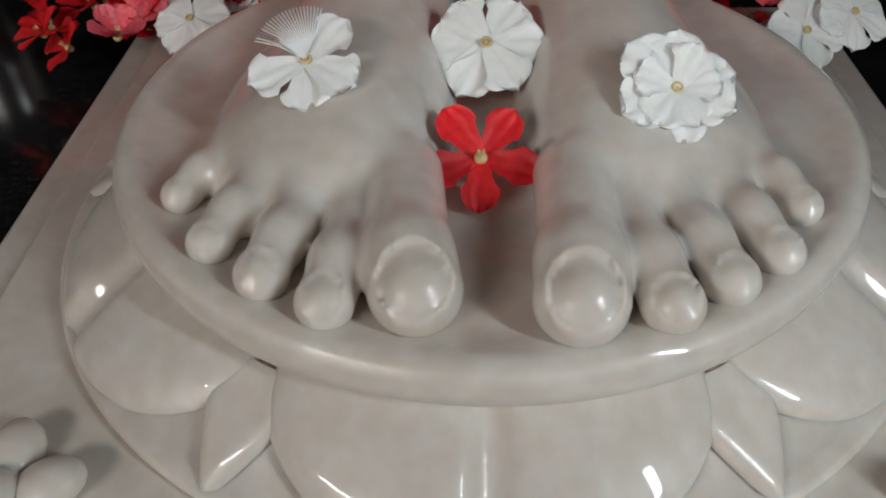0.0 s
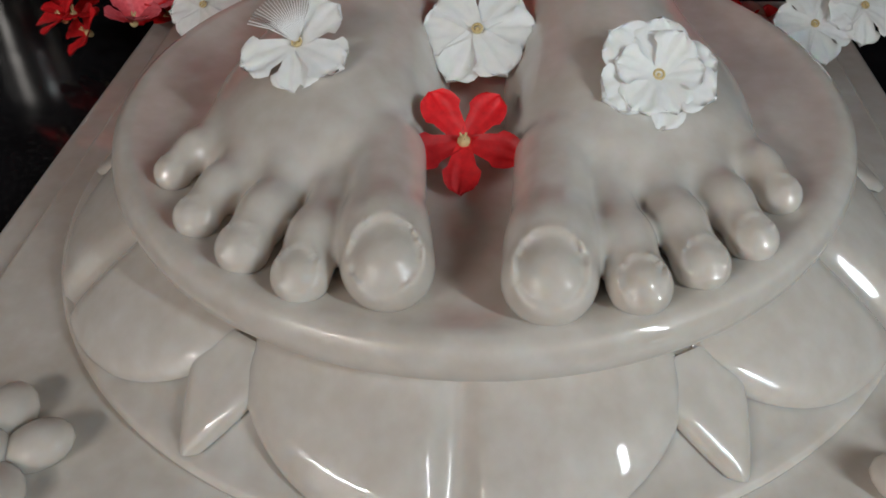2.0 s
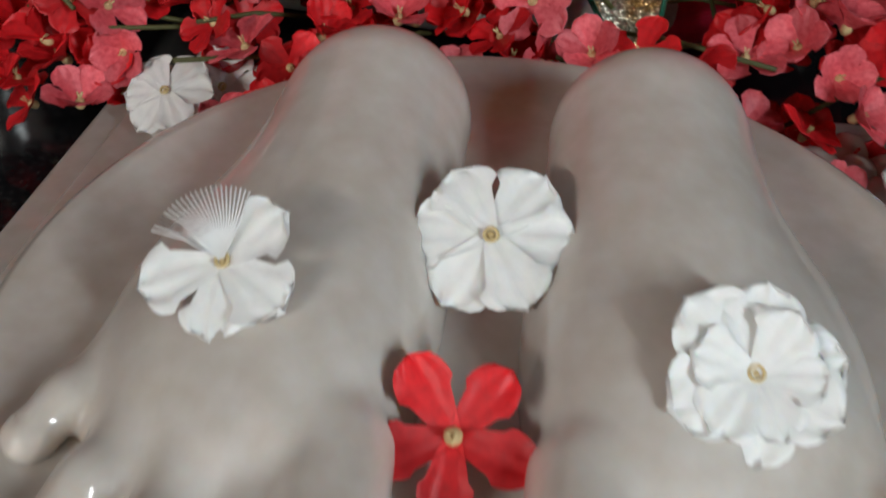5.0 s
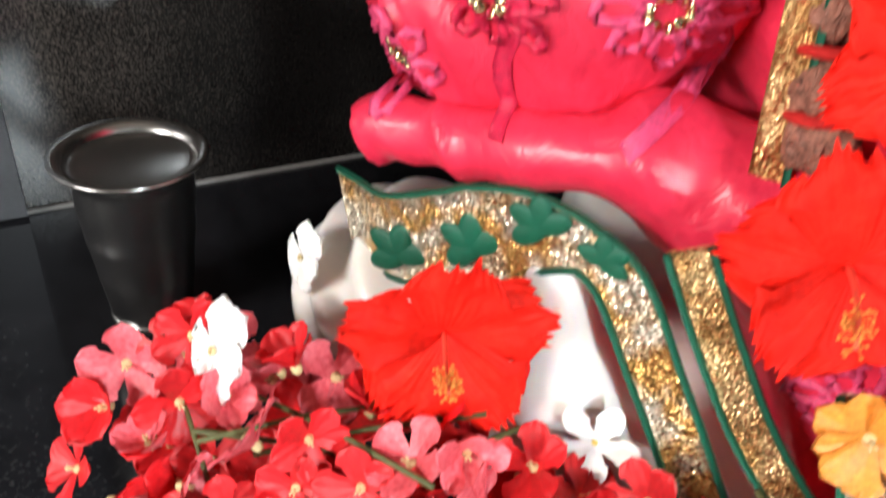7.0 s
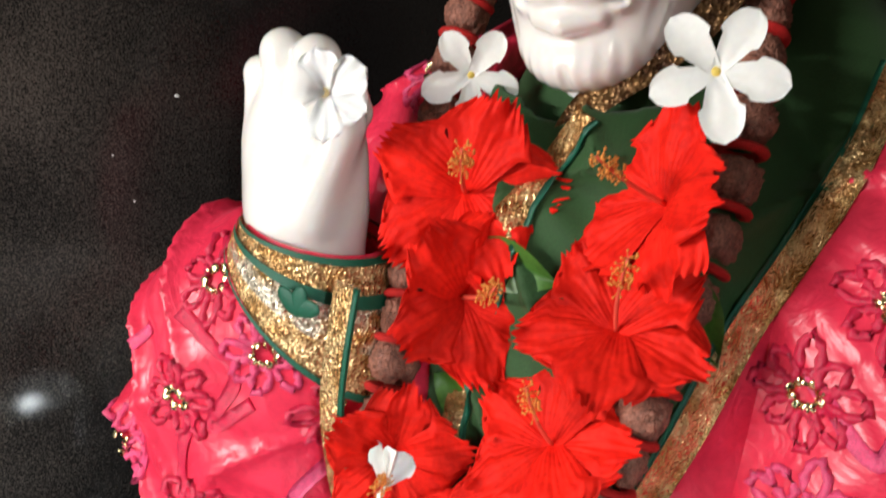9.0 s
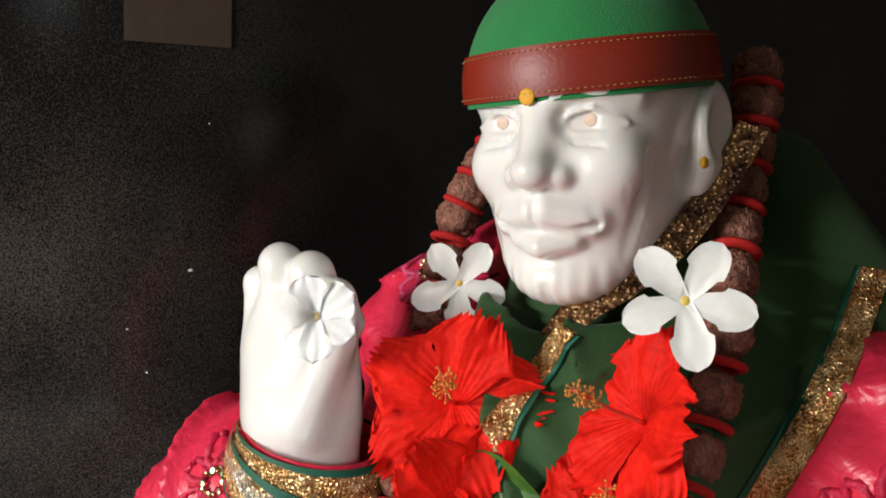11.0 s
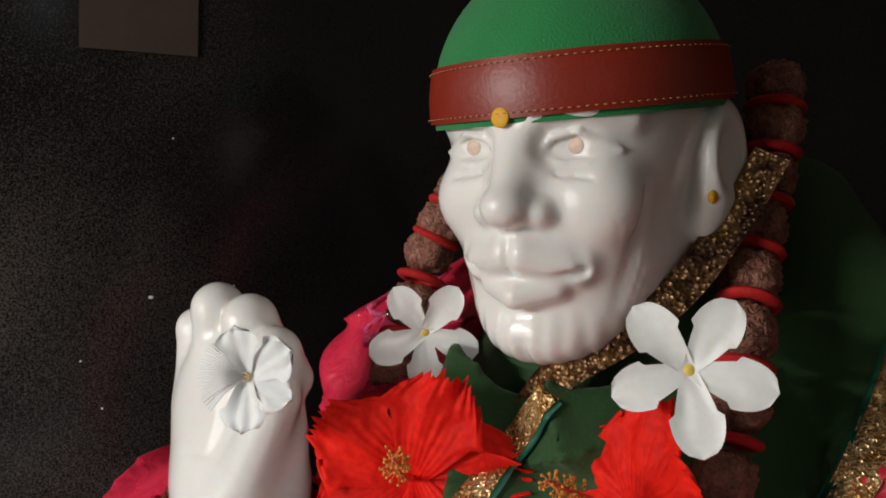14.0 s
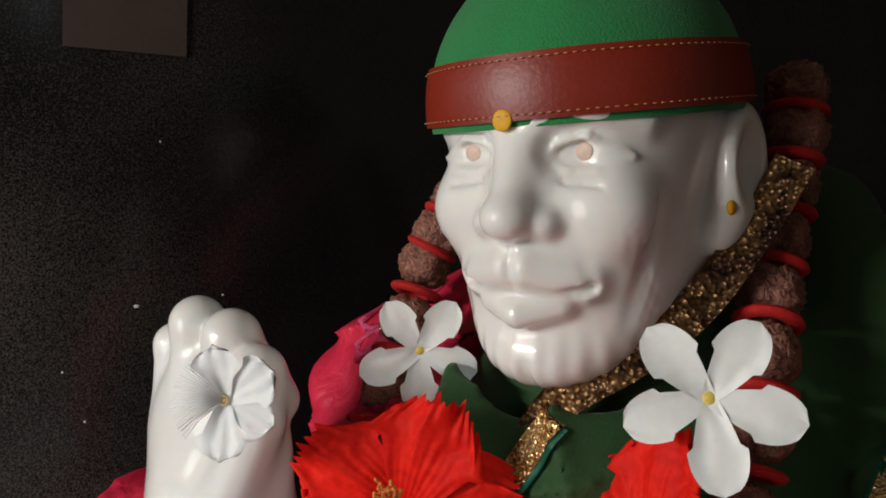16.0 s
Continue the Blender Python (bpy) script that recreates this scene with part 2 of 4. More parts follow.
def tube(points, radius, n=8):
    pts = [Vector(p) for p in points]
    verts, faces = [], []
    for i, p in enumerate(pts):
        d = (pts[min(i + 1, len(pts) - 1)] - pts[max(i - 1, 0)]).normalized()
        a = d.orthogonal().normalized()
        b = d.cross(a)
        r = radius(i / (len(pts) - 1)) if callable(radius) else radius
        verts += [p + r * (math.cos(2 * math.pi * k / n) * a + math.sin(2 * math.pi * k / n) * b) for k in range(n)]
    for i in range(len(pts) - 1):
        for k in range(n):
            a, b = i * n + k, i * n + (k + 1) % n
            faces.append((a, b, b + n, a + n))
    faces += [tuple(range(n))[::-1], tuple(range(len(verts) - n, len(verts)))]
    return verts, faces


def blob(r, n=12, m=8):
    """An ellipsoid of three radii."""
    rx, ry, rz = r
    verts = [(0, 0, -rz)] + [(rx * math.cos(2 * math.pi * k / n) * math.cos(e), ry * math.sin(2 * math.pi * k / n) * math.cos(e), rz * math.sin(e))
                             for e in [math.pi * (j / m - 0.5) for j in range(1, m)] for k in range(n)] + [(0, 0, rz)]
    faces = [(0, 1 + (k + 1) % n, 1 + k) for k in range(n)]
    for j in range(m - 2):
        for k in range(n):
            a, b = 1 + j * n + k, 1 + j * n + (k + 1) % n
            faces.append((a, b, b + n, a + n))
    last = len(verts) - 1
    faces += [(last, last - n + k, last - n + (k + 1) % n) for k in range(n)]
    return verts, faces


def joined(*pieces):
    verts, faces = [], []
    for v, f in pieces:
        o = len(verts)
        verts += [tuple(p) for p in v]
        faces += [tuple(i + o for i in q) for q in f]
    return verts, faces


def moved(piece, m):
    return [m @ Vector(v) for v in piece[0]], piece[1]


# rounded solids by distance fields
def d_ell(P, c, r):
    q = (P - np.array(c)) / np.array(r)
    k0 = np.sqrt((q * q).sum(-1)) + 1e-9
    k1 = np.sqrt(((q / np.array(r)) ** 2).sum(-1)) + 1e-9
    return k0 * (k0 - 1) / k1


def d_cap(P, a, b, ra, rb=None):
    a, b = np.array(a, float), np.array(b, float)
    rb = ra if rb is None else rb
    ab = b - a
    t = np.clip(((P - a) @ ab) / (ab @ ab), 0, 1)
    return np.sqrt(((P - a - t[..., None] * ab) ** 2).sum(-1)) - (ra + (rb - ra) * t)


def join_soft(d, e, k):
    h = np.clip(0.5 + 0.5 * (e - d) / k, 0, 1)
    return e + (d - e) * h - k * h * (1 - h)


def cut_soft(d, e, k):
    return -join_soft(-d, e, k)


def solid(fn, lo, hi, h):
    """Vertices and quads of the surface where fn is zero (surface nets)."""
    axes = [np.arange(a, b + h, h) for a, b in zip(lo, hi)]
    grid = np.stack(np.meshgrid(*axes, indexing="ij"), -1)
    d = np.stack([fn(s) for s in grid])
    n = np.array(d.shape) - 1
    inside = d < 0
    total, count = np.zeros((*n, 3)), np.zeros(n)
    corners = [(i, j, k) for i in (0, 1) for j in (0, 1) for k in (0, 1)]

    def at(c, a):
        return a[c[0]:c[0] + n[0], c[1]:c[1] + n[1], c[2]:c[2] + n[2]]

    for c in corners:
        for ax in range(3):
            if c[ax] == 0:
                e = list(c)
                e[ax] = 1
                da, db = at(c, d), at(e, d)
                cross = (da < 0) != (db < 0)
                t = np.where(cross, da / np.where(cross, da - db, 1), 0)
                for x in range(3):
                    total[..., x] += np.where(cross, c[x] + (t if x == ax else 0), 0)
                count += cross
    live = count > 0
    index = np.full(n, -1)
    index[live] = np.arange(live.sum())
    base = np.stack(np.meshgrid(*[np.arange(k) for k in n], indexing="ij"), -1)[live]
    verts = np.array(lo) + h * (base + total[live] / count[live][:, None])
    faces = []
    for ax in range(3):
        u, v = (ax + 1) % 3, (ax + 2) % 3
        sl = [slice(1, n[0]), slice(1, n[1]), slice(1, n[2])]
        sl[ax] = slice(0, n[ax])
        s2 = list(sl)
        s2[ax] = slice(1, n[ax] + 1)
        a, b = inside[tuple(sl)], inside[tuple(s2)]
        where = np.argwhere(a != b)
        off = np.ones(3, int)
        off[ax] = 0
        where = where + off
        flip = a[a != b]
        du, dv = np.eye(3, dtype=int)[u], np.eye(3, dtype=int)[v]
        quad = np.stack([index[tuple((where - x).T)] for x in (du + dv, dv, 0 * du, du)], 1)
        quad[~flip] = quad[~flip][:, ::-1]
        faces.append(quad)
    return verts, np.concatenate(faces)


# ---------- the setting ----------
TABLE = -0.07
thing("ground", *box(-2.2, 2.2, -1.75, 2.2, TABLE - 0.04, TABLE), GRANITE, "polished black granite altar top reflecting the lamps", "altar top", kind="structure", smooth=False)
w = Vector((0.616, 0.787, 0))
c = Vector((-0.51, 0.318, 0))
v, f = box(-1.0, 1.9, 0, 0.05, TABLE, 1.9)
M = Matrix.Translation(c) @ Matrix.Rotation(math.atan2(0.787, 0.616), 4, "Z")
thing("wall_back", [M @ Vector(p) for p in v], f, WALL_GRANITE, "dusty polished black granite wall of the shrine, its lit left end painted paler", "wall", kind="structure", smooth=False)
v, f = box(-1.0, 1.9, -0.0025, 0.0, TABLE, TABLE + 0.0025)
thing("trim", [M @ Vector(p) for p in v], f, GROUT, "thin pale grout line along the foot of the wall", "trim", kind="structure", smooth=False)
# lighter grey box over the left part of the wall
v, f = box(-1.0, 0.015, -0.010, 0.0, TABLE + 0.003, 1.9)
thing("wall_grey_panel", [M @ Vector(p) for p in v], f, GREY_PANEL, "lighter grey panel on the left part of the black wall", "wall panel", kind="structure", smooth=False)
# thin brown box that paints a window's reflection in the polished wall
v, f = box(0.150, 0.232, -0.002, 0.0, 0.532, 0.66)
thing("wall_reflection_patch", [M @ Vector(p) for p in v], f, BROWN_REFLECTION, "thin brown patch painting a reflection on the polished black wall", "wall tile", kind="structure", smooth=False)
# flat white dots that stand in for lamps mirrored in the wall
for along, z, rx, rz in ((0.200, 0.348, 0.0020, 0.0013), (0.262, 0.356, 0.0008, 0.0008), (0.165, 0.262, 0.0009, 0.0009), (0.215, 0.470, 0.0007, 0.0007), (0.150, 0.300, 0.0008, 0.0008)):
    v, f = blob((rx, 0.0004, rz), 14, 8)
    thing("wall_glint", [M @ (Matrix.Translation((along, -0.0003, z)) @ Vector(p)) for p in v], f, GLINT_WHITE, "small white dot painting a lamp glint on the black wall", "drop", "drops on the wall")
v, f = box(0.68, 2.2, 1.74, 1.79, TABLE, 1.9)
thing("wall_north", v, f, WALL_GRANITE, "polished black granite wall behind the statue", "wall", kind="structure", smooth=False)
# Ceiling and three walls out of view, added to enclose and bounce the light.
thing("ceiling", *box(-2.2, 2.2, -1.75, 2.2, 1.9, 1.95), PLASTER, "plain plaster ceiling", "ceiling", kind="structure", smooth=False)
# The left opening takes the door light; the right one is added without a lamp.
v, f = joined(box(-2.2, -1.35, -1.55, -1.5, TABLE, 1.9), box(-0.55, 0.6, -1.55, -1.5, TABLE, 1.9), box(1.3, 2.2, -1.55, -1.5, TABLE, 1.9),
              box(-1.35, -0.55, -1.55, -1.5, 0.95, 1.9), box(0.6, 1.3, -1.55, -1.5, 0.95, 1.9))
thing("bounce_wall_south", v, f, PLASTER, "unseen plain wall with two openings, added to bounce light", "wall", kind="structure", smooth=False)
thing("bounce_wall_east", *box(1.7, 1.75, -1.5, 2.2, TABLE, 1.9), PLASTER, "plain plaster wall", "wall", kind="structure", smooth=False)
thing("bounce_wall_west", *box(-2.2, -2.15, -1.5, 2.2, TABLE, 1.9), PLASTER, "plain plaster wall", "wall", kind="structure", smooth=False)


# ---------- marble pedestal with carved feet ----------
def slab(half, z0, z1, bevel):
    bm = bmesh.new()
    bmesh.ops.create_cube(bm, size=1)
    for q in bm.verts:
        q.co = Vector((q.co.x * 2 * half, q.co.y * 2 * half, z0 + (q.co.z + 0.5) * (z1 - z0)))
    bmesh.ops.bevel(bm, geom=[e for e in bm.edges], offset=bevel, segments=3, affect="EDGES", profile=0.5)
    out = [tuple(q.co) for q in bm.verts], [[q.index for q in g.verts] for g in bm.faces]
    bm.free()
    return out


pedestal = root("lotus_pedestal", Matrix(), "polished cream marble lotus pedestal with a square base", "pedestal")
part("base_slab", mesh_of("base_slab", *slab(0.194, TABLE, -0.051, 0.005), MARBLE), pedestal)
part("upper_slab", mesh_of("upper_slab", *slab(0.176, -0.052, -0.046, 0.003), MARBLE), pedestal)
part("plate", mesh_of("plate", *lathe([(0.0005, 0.0), (0.112, 0.0), (0.119, 0.0008), (0.124, 0.0025), (0.128, 0.0028), (0.1315, 0.0008), (0.133, -0.004), (0.132, -0.010),
                                     (0.128, -0.014), (0.118, -0.016), (0.0005, -0.016)], 160), MARBLE), pedestal)
part("lotus_body", mesh_of("lotus_body", *lathe([(0.06, -0.014), (0.1215, -0.0168), (0.140, -0.0302), (0.1545, -0.0408), (0.1595, -0.0405), (0.1612, -0.0425), (0.160, -0.047), (0.12, -0.048)], 160), MARBLE), pedestal)


def petal_surface(a0, half, top, low, lift, point, power, fold, inner=0.1215, outer=0.1575):
    """A lotus petal that lies on the sloping side of the pedestal, bulging on both sides of a fold along its middle, with a pointed tip."""
    def fn(u, v):
        s = 2 * u - 1
        reach = 1 - point * abs(s) ** power
        k = top + (low - top) * v * reach
        ang = a0 + s * half
        lobes = (1 - s * s) ** 0.55 * (1 - fold * math.exp(-(s / 0.075) ** 2)) * (0.72 + 0.28 * abs(s))
        body = lobes * (1 - v ** 4) ** 0.6 * (0.30 + 0.70 * v ** 0.7)
        r = inner + (outer - inner) * k + lift * body * 0.6
        z = -0.0165 - 0.0255 * k + lift * body * 0.85 + 0.0004
        return r * math.cos(ang), r * math.sin(ang), z
    return fn


lotus = mesh_of("petal", *sheet(petal_surface(0, math.radians(28.6), 0.0, 1.08, 0.0115, 0.66, 2.6, 0.78), 96, 28), MARBLE)
small = mesh_of("outer_petal", *sheet(petal_surface(0, math.radians(7.0), 0.15, 1.10, 0.0060, 0.85, 1.1, 0.0), 24, 18), MARBLE)
for k in range(6):
    part("petal", lotus, pedestal, m=Matrix.Rotation(math.radians(-90 + 60 * k), 4, "Z"))
    part("outer_petal", small, pedestal, m=Matrix.Rotation(math.radians(-60 + 60 * k), 4, "Z"))
bloom = joined(moved(blob((0.008, 0.008, 0.007), 16, 10), Matrix.Translation((0, 0, 0.004))),
               *[moved(blob((0.0115, 0.0085, 0.0065), 16, 10), Matrix.Rotation(2 * math.pi * k / 5 + 0.3, 4, "Z") @ pose(0.0145, 0, 0.0025, 0, -14)) for k in range(5)])
bloom = mesh_of("carved_flower", *bloom, MARBLE)
for x, y in ((-0.139, -0.139), (0.139, -0.139), (-0.139, 0.139), (0.139, 0.139)):
    part("carved_flower", bloom, pedestal, m=Matrix.Translation((x, y, -0.046)))


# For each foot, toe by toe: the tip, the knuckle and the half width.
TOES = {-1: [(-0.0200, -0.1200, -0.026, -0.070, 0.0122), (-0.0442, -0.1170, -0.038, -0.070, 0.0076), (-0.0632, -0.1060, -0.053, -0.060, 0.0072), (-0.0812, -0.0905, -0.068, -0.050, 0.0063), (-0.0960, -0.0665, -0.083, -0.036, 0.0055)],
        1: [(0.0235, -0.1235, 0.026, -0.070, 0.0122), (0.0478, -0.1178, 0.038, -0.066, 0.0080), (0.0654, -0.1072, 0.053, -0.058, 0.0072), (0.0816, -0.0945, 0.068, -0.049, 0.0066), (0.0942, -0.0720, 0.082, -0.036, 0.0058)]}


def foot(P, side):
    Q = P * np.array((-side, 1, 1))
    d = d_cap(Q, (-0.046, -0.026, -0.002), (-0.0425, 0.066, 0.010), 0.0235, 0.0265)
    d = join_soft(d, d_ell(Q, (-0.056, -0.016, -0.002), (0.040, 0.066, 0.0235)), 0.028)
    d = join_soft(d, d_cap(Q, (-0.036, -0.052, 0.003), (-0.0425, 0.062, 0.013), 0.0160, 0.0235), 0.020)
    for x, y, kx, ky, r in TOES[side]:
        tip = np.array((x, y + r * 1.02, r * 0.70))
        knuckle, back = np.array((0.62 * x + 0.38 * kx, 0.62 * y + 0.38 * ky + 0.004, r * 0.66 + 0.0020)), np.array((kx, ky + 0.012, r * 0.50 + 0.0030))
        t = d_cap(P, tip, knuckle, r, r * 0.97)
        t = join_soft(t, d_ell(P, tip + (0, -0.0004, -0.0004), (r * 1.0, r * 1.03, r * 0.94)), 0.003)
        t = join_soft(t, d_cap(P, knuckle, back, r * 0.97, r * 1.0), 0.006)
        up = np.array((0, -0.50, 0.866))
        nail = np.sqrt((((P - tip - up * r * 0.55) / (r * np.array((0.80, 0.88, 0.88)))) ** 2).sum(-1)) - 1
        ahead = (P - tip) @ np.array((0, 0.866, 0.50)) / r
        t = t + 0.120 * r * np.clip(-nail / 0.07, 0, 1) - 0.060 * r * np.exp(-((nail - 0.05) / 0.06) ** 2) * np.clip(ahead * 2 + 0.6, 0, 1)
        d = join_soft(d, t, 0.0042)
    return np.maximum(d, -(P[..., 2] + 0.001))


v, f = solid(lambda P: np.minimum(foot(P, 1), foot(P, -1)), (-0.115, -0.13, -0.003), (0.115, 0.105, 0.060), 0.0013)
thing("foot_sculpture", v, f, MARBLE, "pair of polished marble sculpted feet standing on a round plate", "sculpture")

# ---------- marble statue ----------
# The statue and all that it wears are given in a frame of their own.
SHRINE = Matrix.Translation((0.0116, 0.01987, 0.0034)) @ Matrix.Rotation(math.radians(1.6), 4, "X") @ Matrix.Rotation(math.radians(-0.93), 4, "Z") @ Matrix.Scale(1.058, 4)
HEAD = Vector((-0.017, 0.335, 0.430))
CAP_TURN = Matrix.Rotation(math.radians(-2.5), 4, "Z") @ Matrix.Rotation(math.radians(-2), 4, "Y")
HEAD_TURN = Matrix.Rotation(math.radians(-2.5), 4, "Z") @ Matrix.Rotation(math.radians(-3.5), 4, "Y")


def head(P):
    R = np.array((HEAD_TURN.to_3x3().transposed()))
    Q = (P - np.array(HEAD)) @ R.T
    A = np.stack([np.abs(Q[..., 0]), Q[..., 1], Q[..., 2]], -1)
    d = d_ell(Q, (0, 0.004, 0.022), (0.0475, 0.053, 0.050))
    d = join_soft(d, d_ell(Q, (0, -0.010, -0.012), (0.0405, 0.038, 0.051)), 0.012)
    d = join_soft(d, d_cap(A, (0.034, 0.006, -0.020), (0.0180, -0.020, -0.050), 0.0115, 0.0115), 0.010)
    d = join_soft(d, d_ell(Q, (0, -0.029, -0.056), (0.0190, 0.0145, 0.0115)), 0.010)
    d = join_soft(d, d_ell(A, (0.0250, -0.0320, -0.0085), (0.0135, 0.0125, 0.0135)), 0.008)
    d = join_soft(d, d_cap(A, (0.009, -0.0455, 0.0195), (0.021, -0.0415, 0.0228), 0.0030, 0.0032), 0.007)
    d = join_soft(d, d_cap(A, (0.021, -0.0415, 0.0228), (0.0345, -0.0310, 0.0185), 0.0032, 0.0024), 0.007)
    # hollow of the cheek and the fold down to the jaw
    d = cut_soft(d, d_cap(A, (0.0400, -0.0275, -0.0060), (0.0310, -0.0300, -0.0450), 0.0016, 0.0012), 0.0045)
    d = cut_soft(d, d_ell(A, (0.0462, -0.0210, -0.0150), (0.0060, 0.0080, 0.0110)), 0.0050)
    # eyes: socket, ball, lids
    d = cut_soft(d, d_ell(A, (0.0203, -0.0490, 0.0092), (0.0140, 0.0082, 0.0078)), 0.0050)
    d = join_soft(d, d_ell(A, (0.0203, -0.0330, 0.0092), (0.0125, 0.0082, 0.0080)), 0.0006)
    for a, b, ra, rb in (((0.0072, -0.0430, 0.0068), (0.0130, -0.0440, 0.0128), 0.0008, 0.0013), ((0.0130, -0.0440, 0.0128), (0.0215, -0.0428, 0.0140), 0.0013, 0.0013), ((0.0215, -0.0428, 0.0140), (0.0330, -0.0352, 0.0080), 0.0013, 0.0009),
                         ((0.0072, -0.0430, 0.0068), (0.0150, -0.0432, 0.0040), 0.0007, 0.0010), ((0.0150, -0.0432, 0.0040), (0.0240, -0.0410, 0.0040), 0.0010, 0.0010), ((0.0240, -0.0410, 0.0040), (0.0330, -0.0352, 0.0080), 0.0010, 0.0009)):
        d = join_soft(d, d_cap(A, a, b, ra, rb), 0.0009)
    d = cut_soft(d, d_cap(A, (0.0080, -0.0455, 0.0010), (0.0260, -0.0430, -0.0010), 0.0002, 0.0004), 0.0020)
    ring = np.abs(np.hypot(A[..., 0] - 0.0195, A[..., 2] - 0.0096) - 0.0030)
    d = d + np.where(A[..., 1] < -0.030, 0.00050 * np.exp(-(ring / 0.0006) ** 2), 0)
    # nose
    d = join_soft(d, d_cap(Q, (0, -0.0430, 0.0160), (0, -0.0525, -0.0085), 0.0045, 0.0070), 0.008)
    d = join_soft(d, d_ell(Q, (0, -0.0540, -0.0105), (0.0078, 0.0070, 0.0064)), 0.004)
    d = join_soft(d, d_ell(A, (0.0100, -0.0458, -0.0120), (0.0054, 0.0070, 0.0052)), 0.0030)
    d = cut_soft(d, d_ell(A, (0.0055, -0.0540, -0.0188), (0.0032, 0.0040, 0.0016)), 0.0012)
    # moustache, mouth and the folds beside them
    d = join_soft(d, d_cap(A, (0.0030, -0.0462, -0.0262), (0.0190, -0.0390, -0.0300), 0.0066, 0.0052), 0.006)
    d = cut_soft(d, d_cap(A, (0.0175, -0.0500, -0.0100), (0.0270, -0.0405, -0.0380), 0.0010, 0.0012), 0.0034)
    d = cut_soft(d, d_cap(Q, (0, -0.0535, -0.0215), (0, -0.0530, -0.0290), 0.0008, 0.0008), 0.0025)
    d = join_soft(d, d_cap(A, (0.0, -0.0458, -0.0405), (0.0120, -0.0410, -0.0382), 0.0052, 0.0036), 0.004)
    d = cut_soft(d, d_cap(A, (0.0, -0.0525, -0.0352), (0.0130, -0.0478, -0.0342), 0.0016, 0.0015), 0.0012)
    d = cut_soft(d, d_cap(A, (0.0130, -0.0478, -0.0342), (0.0222, -0.0405, -0.0315), 0.0015, 0.0020), 0.0014)
    d = cut_soft(d, d_cap(A, (0.0, -0.0475, -0.0488), (0.0130, -0.0430, -0.0468), 0.0010, 0.0008), 0.0040)
    d = cut_soft(d, d_cap(Q, (0, -0.0440, -0.0580), (0, -0.0360, -0.0700), 0.0006, 0.0016), 0.0035)
    # combed beard on chin, jaw and cheek
    low = np.clip((-0.044 - Q[..., 2]) / 0.01, 0, 1) * np.clip((0.01 - Q[..., 1]) / 0.01, 0, 1)
    side = np.clip((A[..., 0] - 0.030) / 0.006, 0, 1) * np.clip((-0.006 - Q[..., 2]) / 0.01, 0, 1)
    d = d + 0.00020 * np.maximum(low, side) * np.sin(1000 * A[..., 0] - 500 * Q[..., 1] * side + 2.2 * np.sin(160 * Q[..., 2]) + 200 * Q[..., 2])
    for s in (-1, 1):
        E = Q * np.array((s, 1, 1))
        ear = d_ell(E, (0.0505, 0.012, 0.003), (0.0085, 0.0145, 0.0230))
        ear = join_soft(ear, d_ell(E, (0.0475, 0.004, -0.0155), (0.0062, 0.0075, 0.009)), 0.006)
        ear = cut_soft(ear, d_ell(E, (0.0585, 0.0060, 0.0060), (0.0065, 0.0080, 0.0140)), 0.004)
        d = join_soft(d, ear, 0.004)
    return join_soft(d, d_cap(Q, (0, 0.014, -0.035), (0, 0.022, -0.095), 0.026, 0.034), 0.012)


def raised_palm(P):
    """A flat palm with the fingers bent back, so that their knuckles close the top."""
    Q = P - np.array((-0.122, 0.268, 0.0))
    d = d_cap(Q, (-0.004, 0.002, 0.250), (-0.002, 0.0, 0.300), 0.0265, 0.0275)
    d = join_soft(d, d_ell(Q, (-0.003, -0.001, 0.320), (0.0335, 0.0175, 0.048)), 0.010)
    for x, z, r, y in ((-0.0295, 0.3600, 0.0076, 0.002), (-0.0148, 0.3705, 0.0100, 0.000), (0.0055, 0.3690, 0.0102, -0.003), (0.0210, 0.3600, 0.0095, -0.006)):
        d = join_soft(d, d_cap(Q, (x * 0.94, -0.002, 0.330), (x, y, z), r * 0.95, r), 0.0030)
        d = join_soft(d, d_cap(Q, (x, y, z), (x * 0.96, y + 0.010, z - 0.012), r, r * 0.9), 0.0030)
    d = join_soft(d, d_cap(Q, (0.012, -0.015, 0.305), (0.028, -0.012, 0.345), 0.0105, 0.0085), 0.007)
    return cut_soft(d, d_cap(Q, (-0.022, -0.0215, 0.318), (0.008, -0.0225, 0.322), 0.0008, 0.0006), 0.0020)


def lap(P):
    X, Y, Z = P[..., 0], P[..., 1], P[..., 2]
    d = d_cap(P, (-0.198, 0.262, -0.020), (0.02, 0.245, -0.025), 0.050, 0.048)
    d = join_soft(d, d_ell(P, (-0.198, 0.258, 0.002), (0.048, 0.050, 0.040)), 0.02)
    d = join_soft(d, d_ell(P, (0.0, 0.40, -0.02), (0.17, 0.15, 0.07)), 0.02)
    d = d + 0.0030 * np.sin(210 * (Z * 0.8 + X * 0.9)) * np.clip((-0.15 - X) / 0.05, 0, 1)
    d = join_soft(d, d_cap(P, (-0.121, 0.213, 0.066), (-0.112, 0.212, 0.020), 0.0125, 0.016), 0.004)
    d = join_soft(d, d_cap(P, (-0.135, 0.206, 0.012), (-0.105, 0.205, 0.026), 0.0085, 0.012), 0.005)
    d = join_soft(d, d_cap(P, (-0.112, 0.215, 0.02), (-0.070, 0.225, -0.03), 0.022, 0.026), 0.012)
    return np.maximum(d, TABLE - 0.010 - Z)


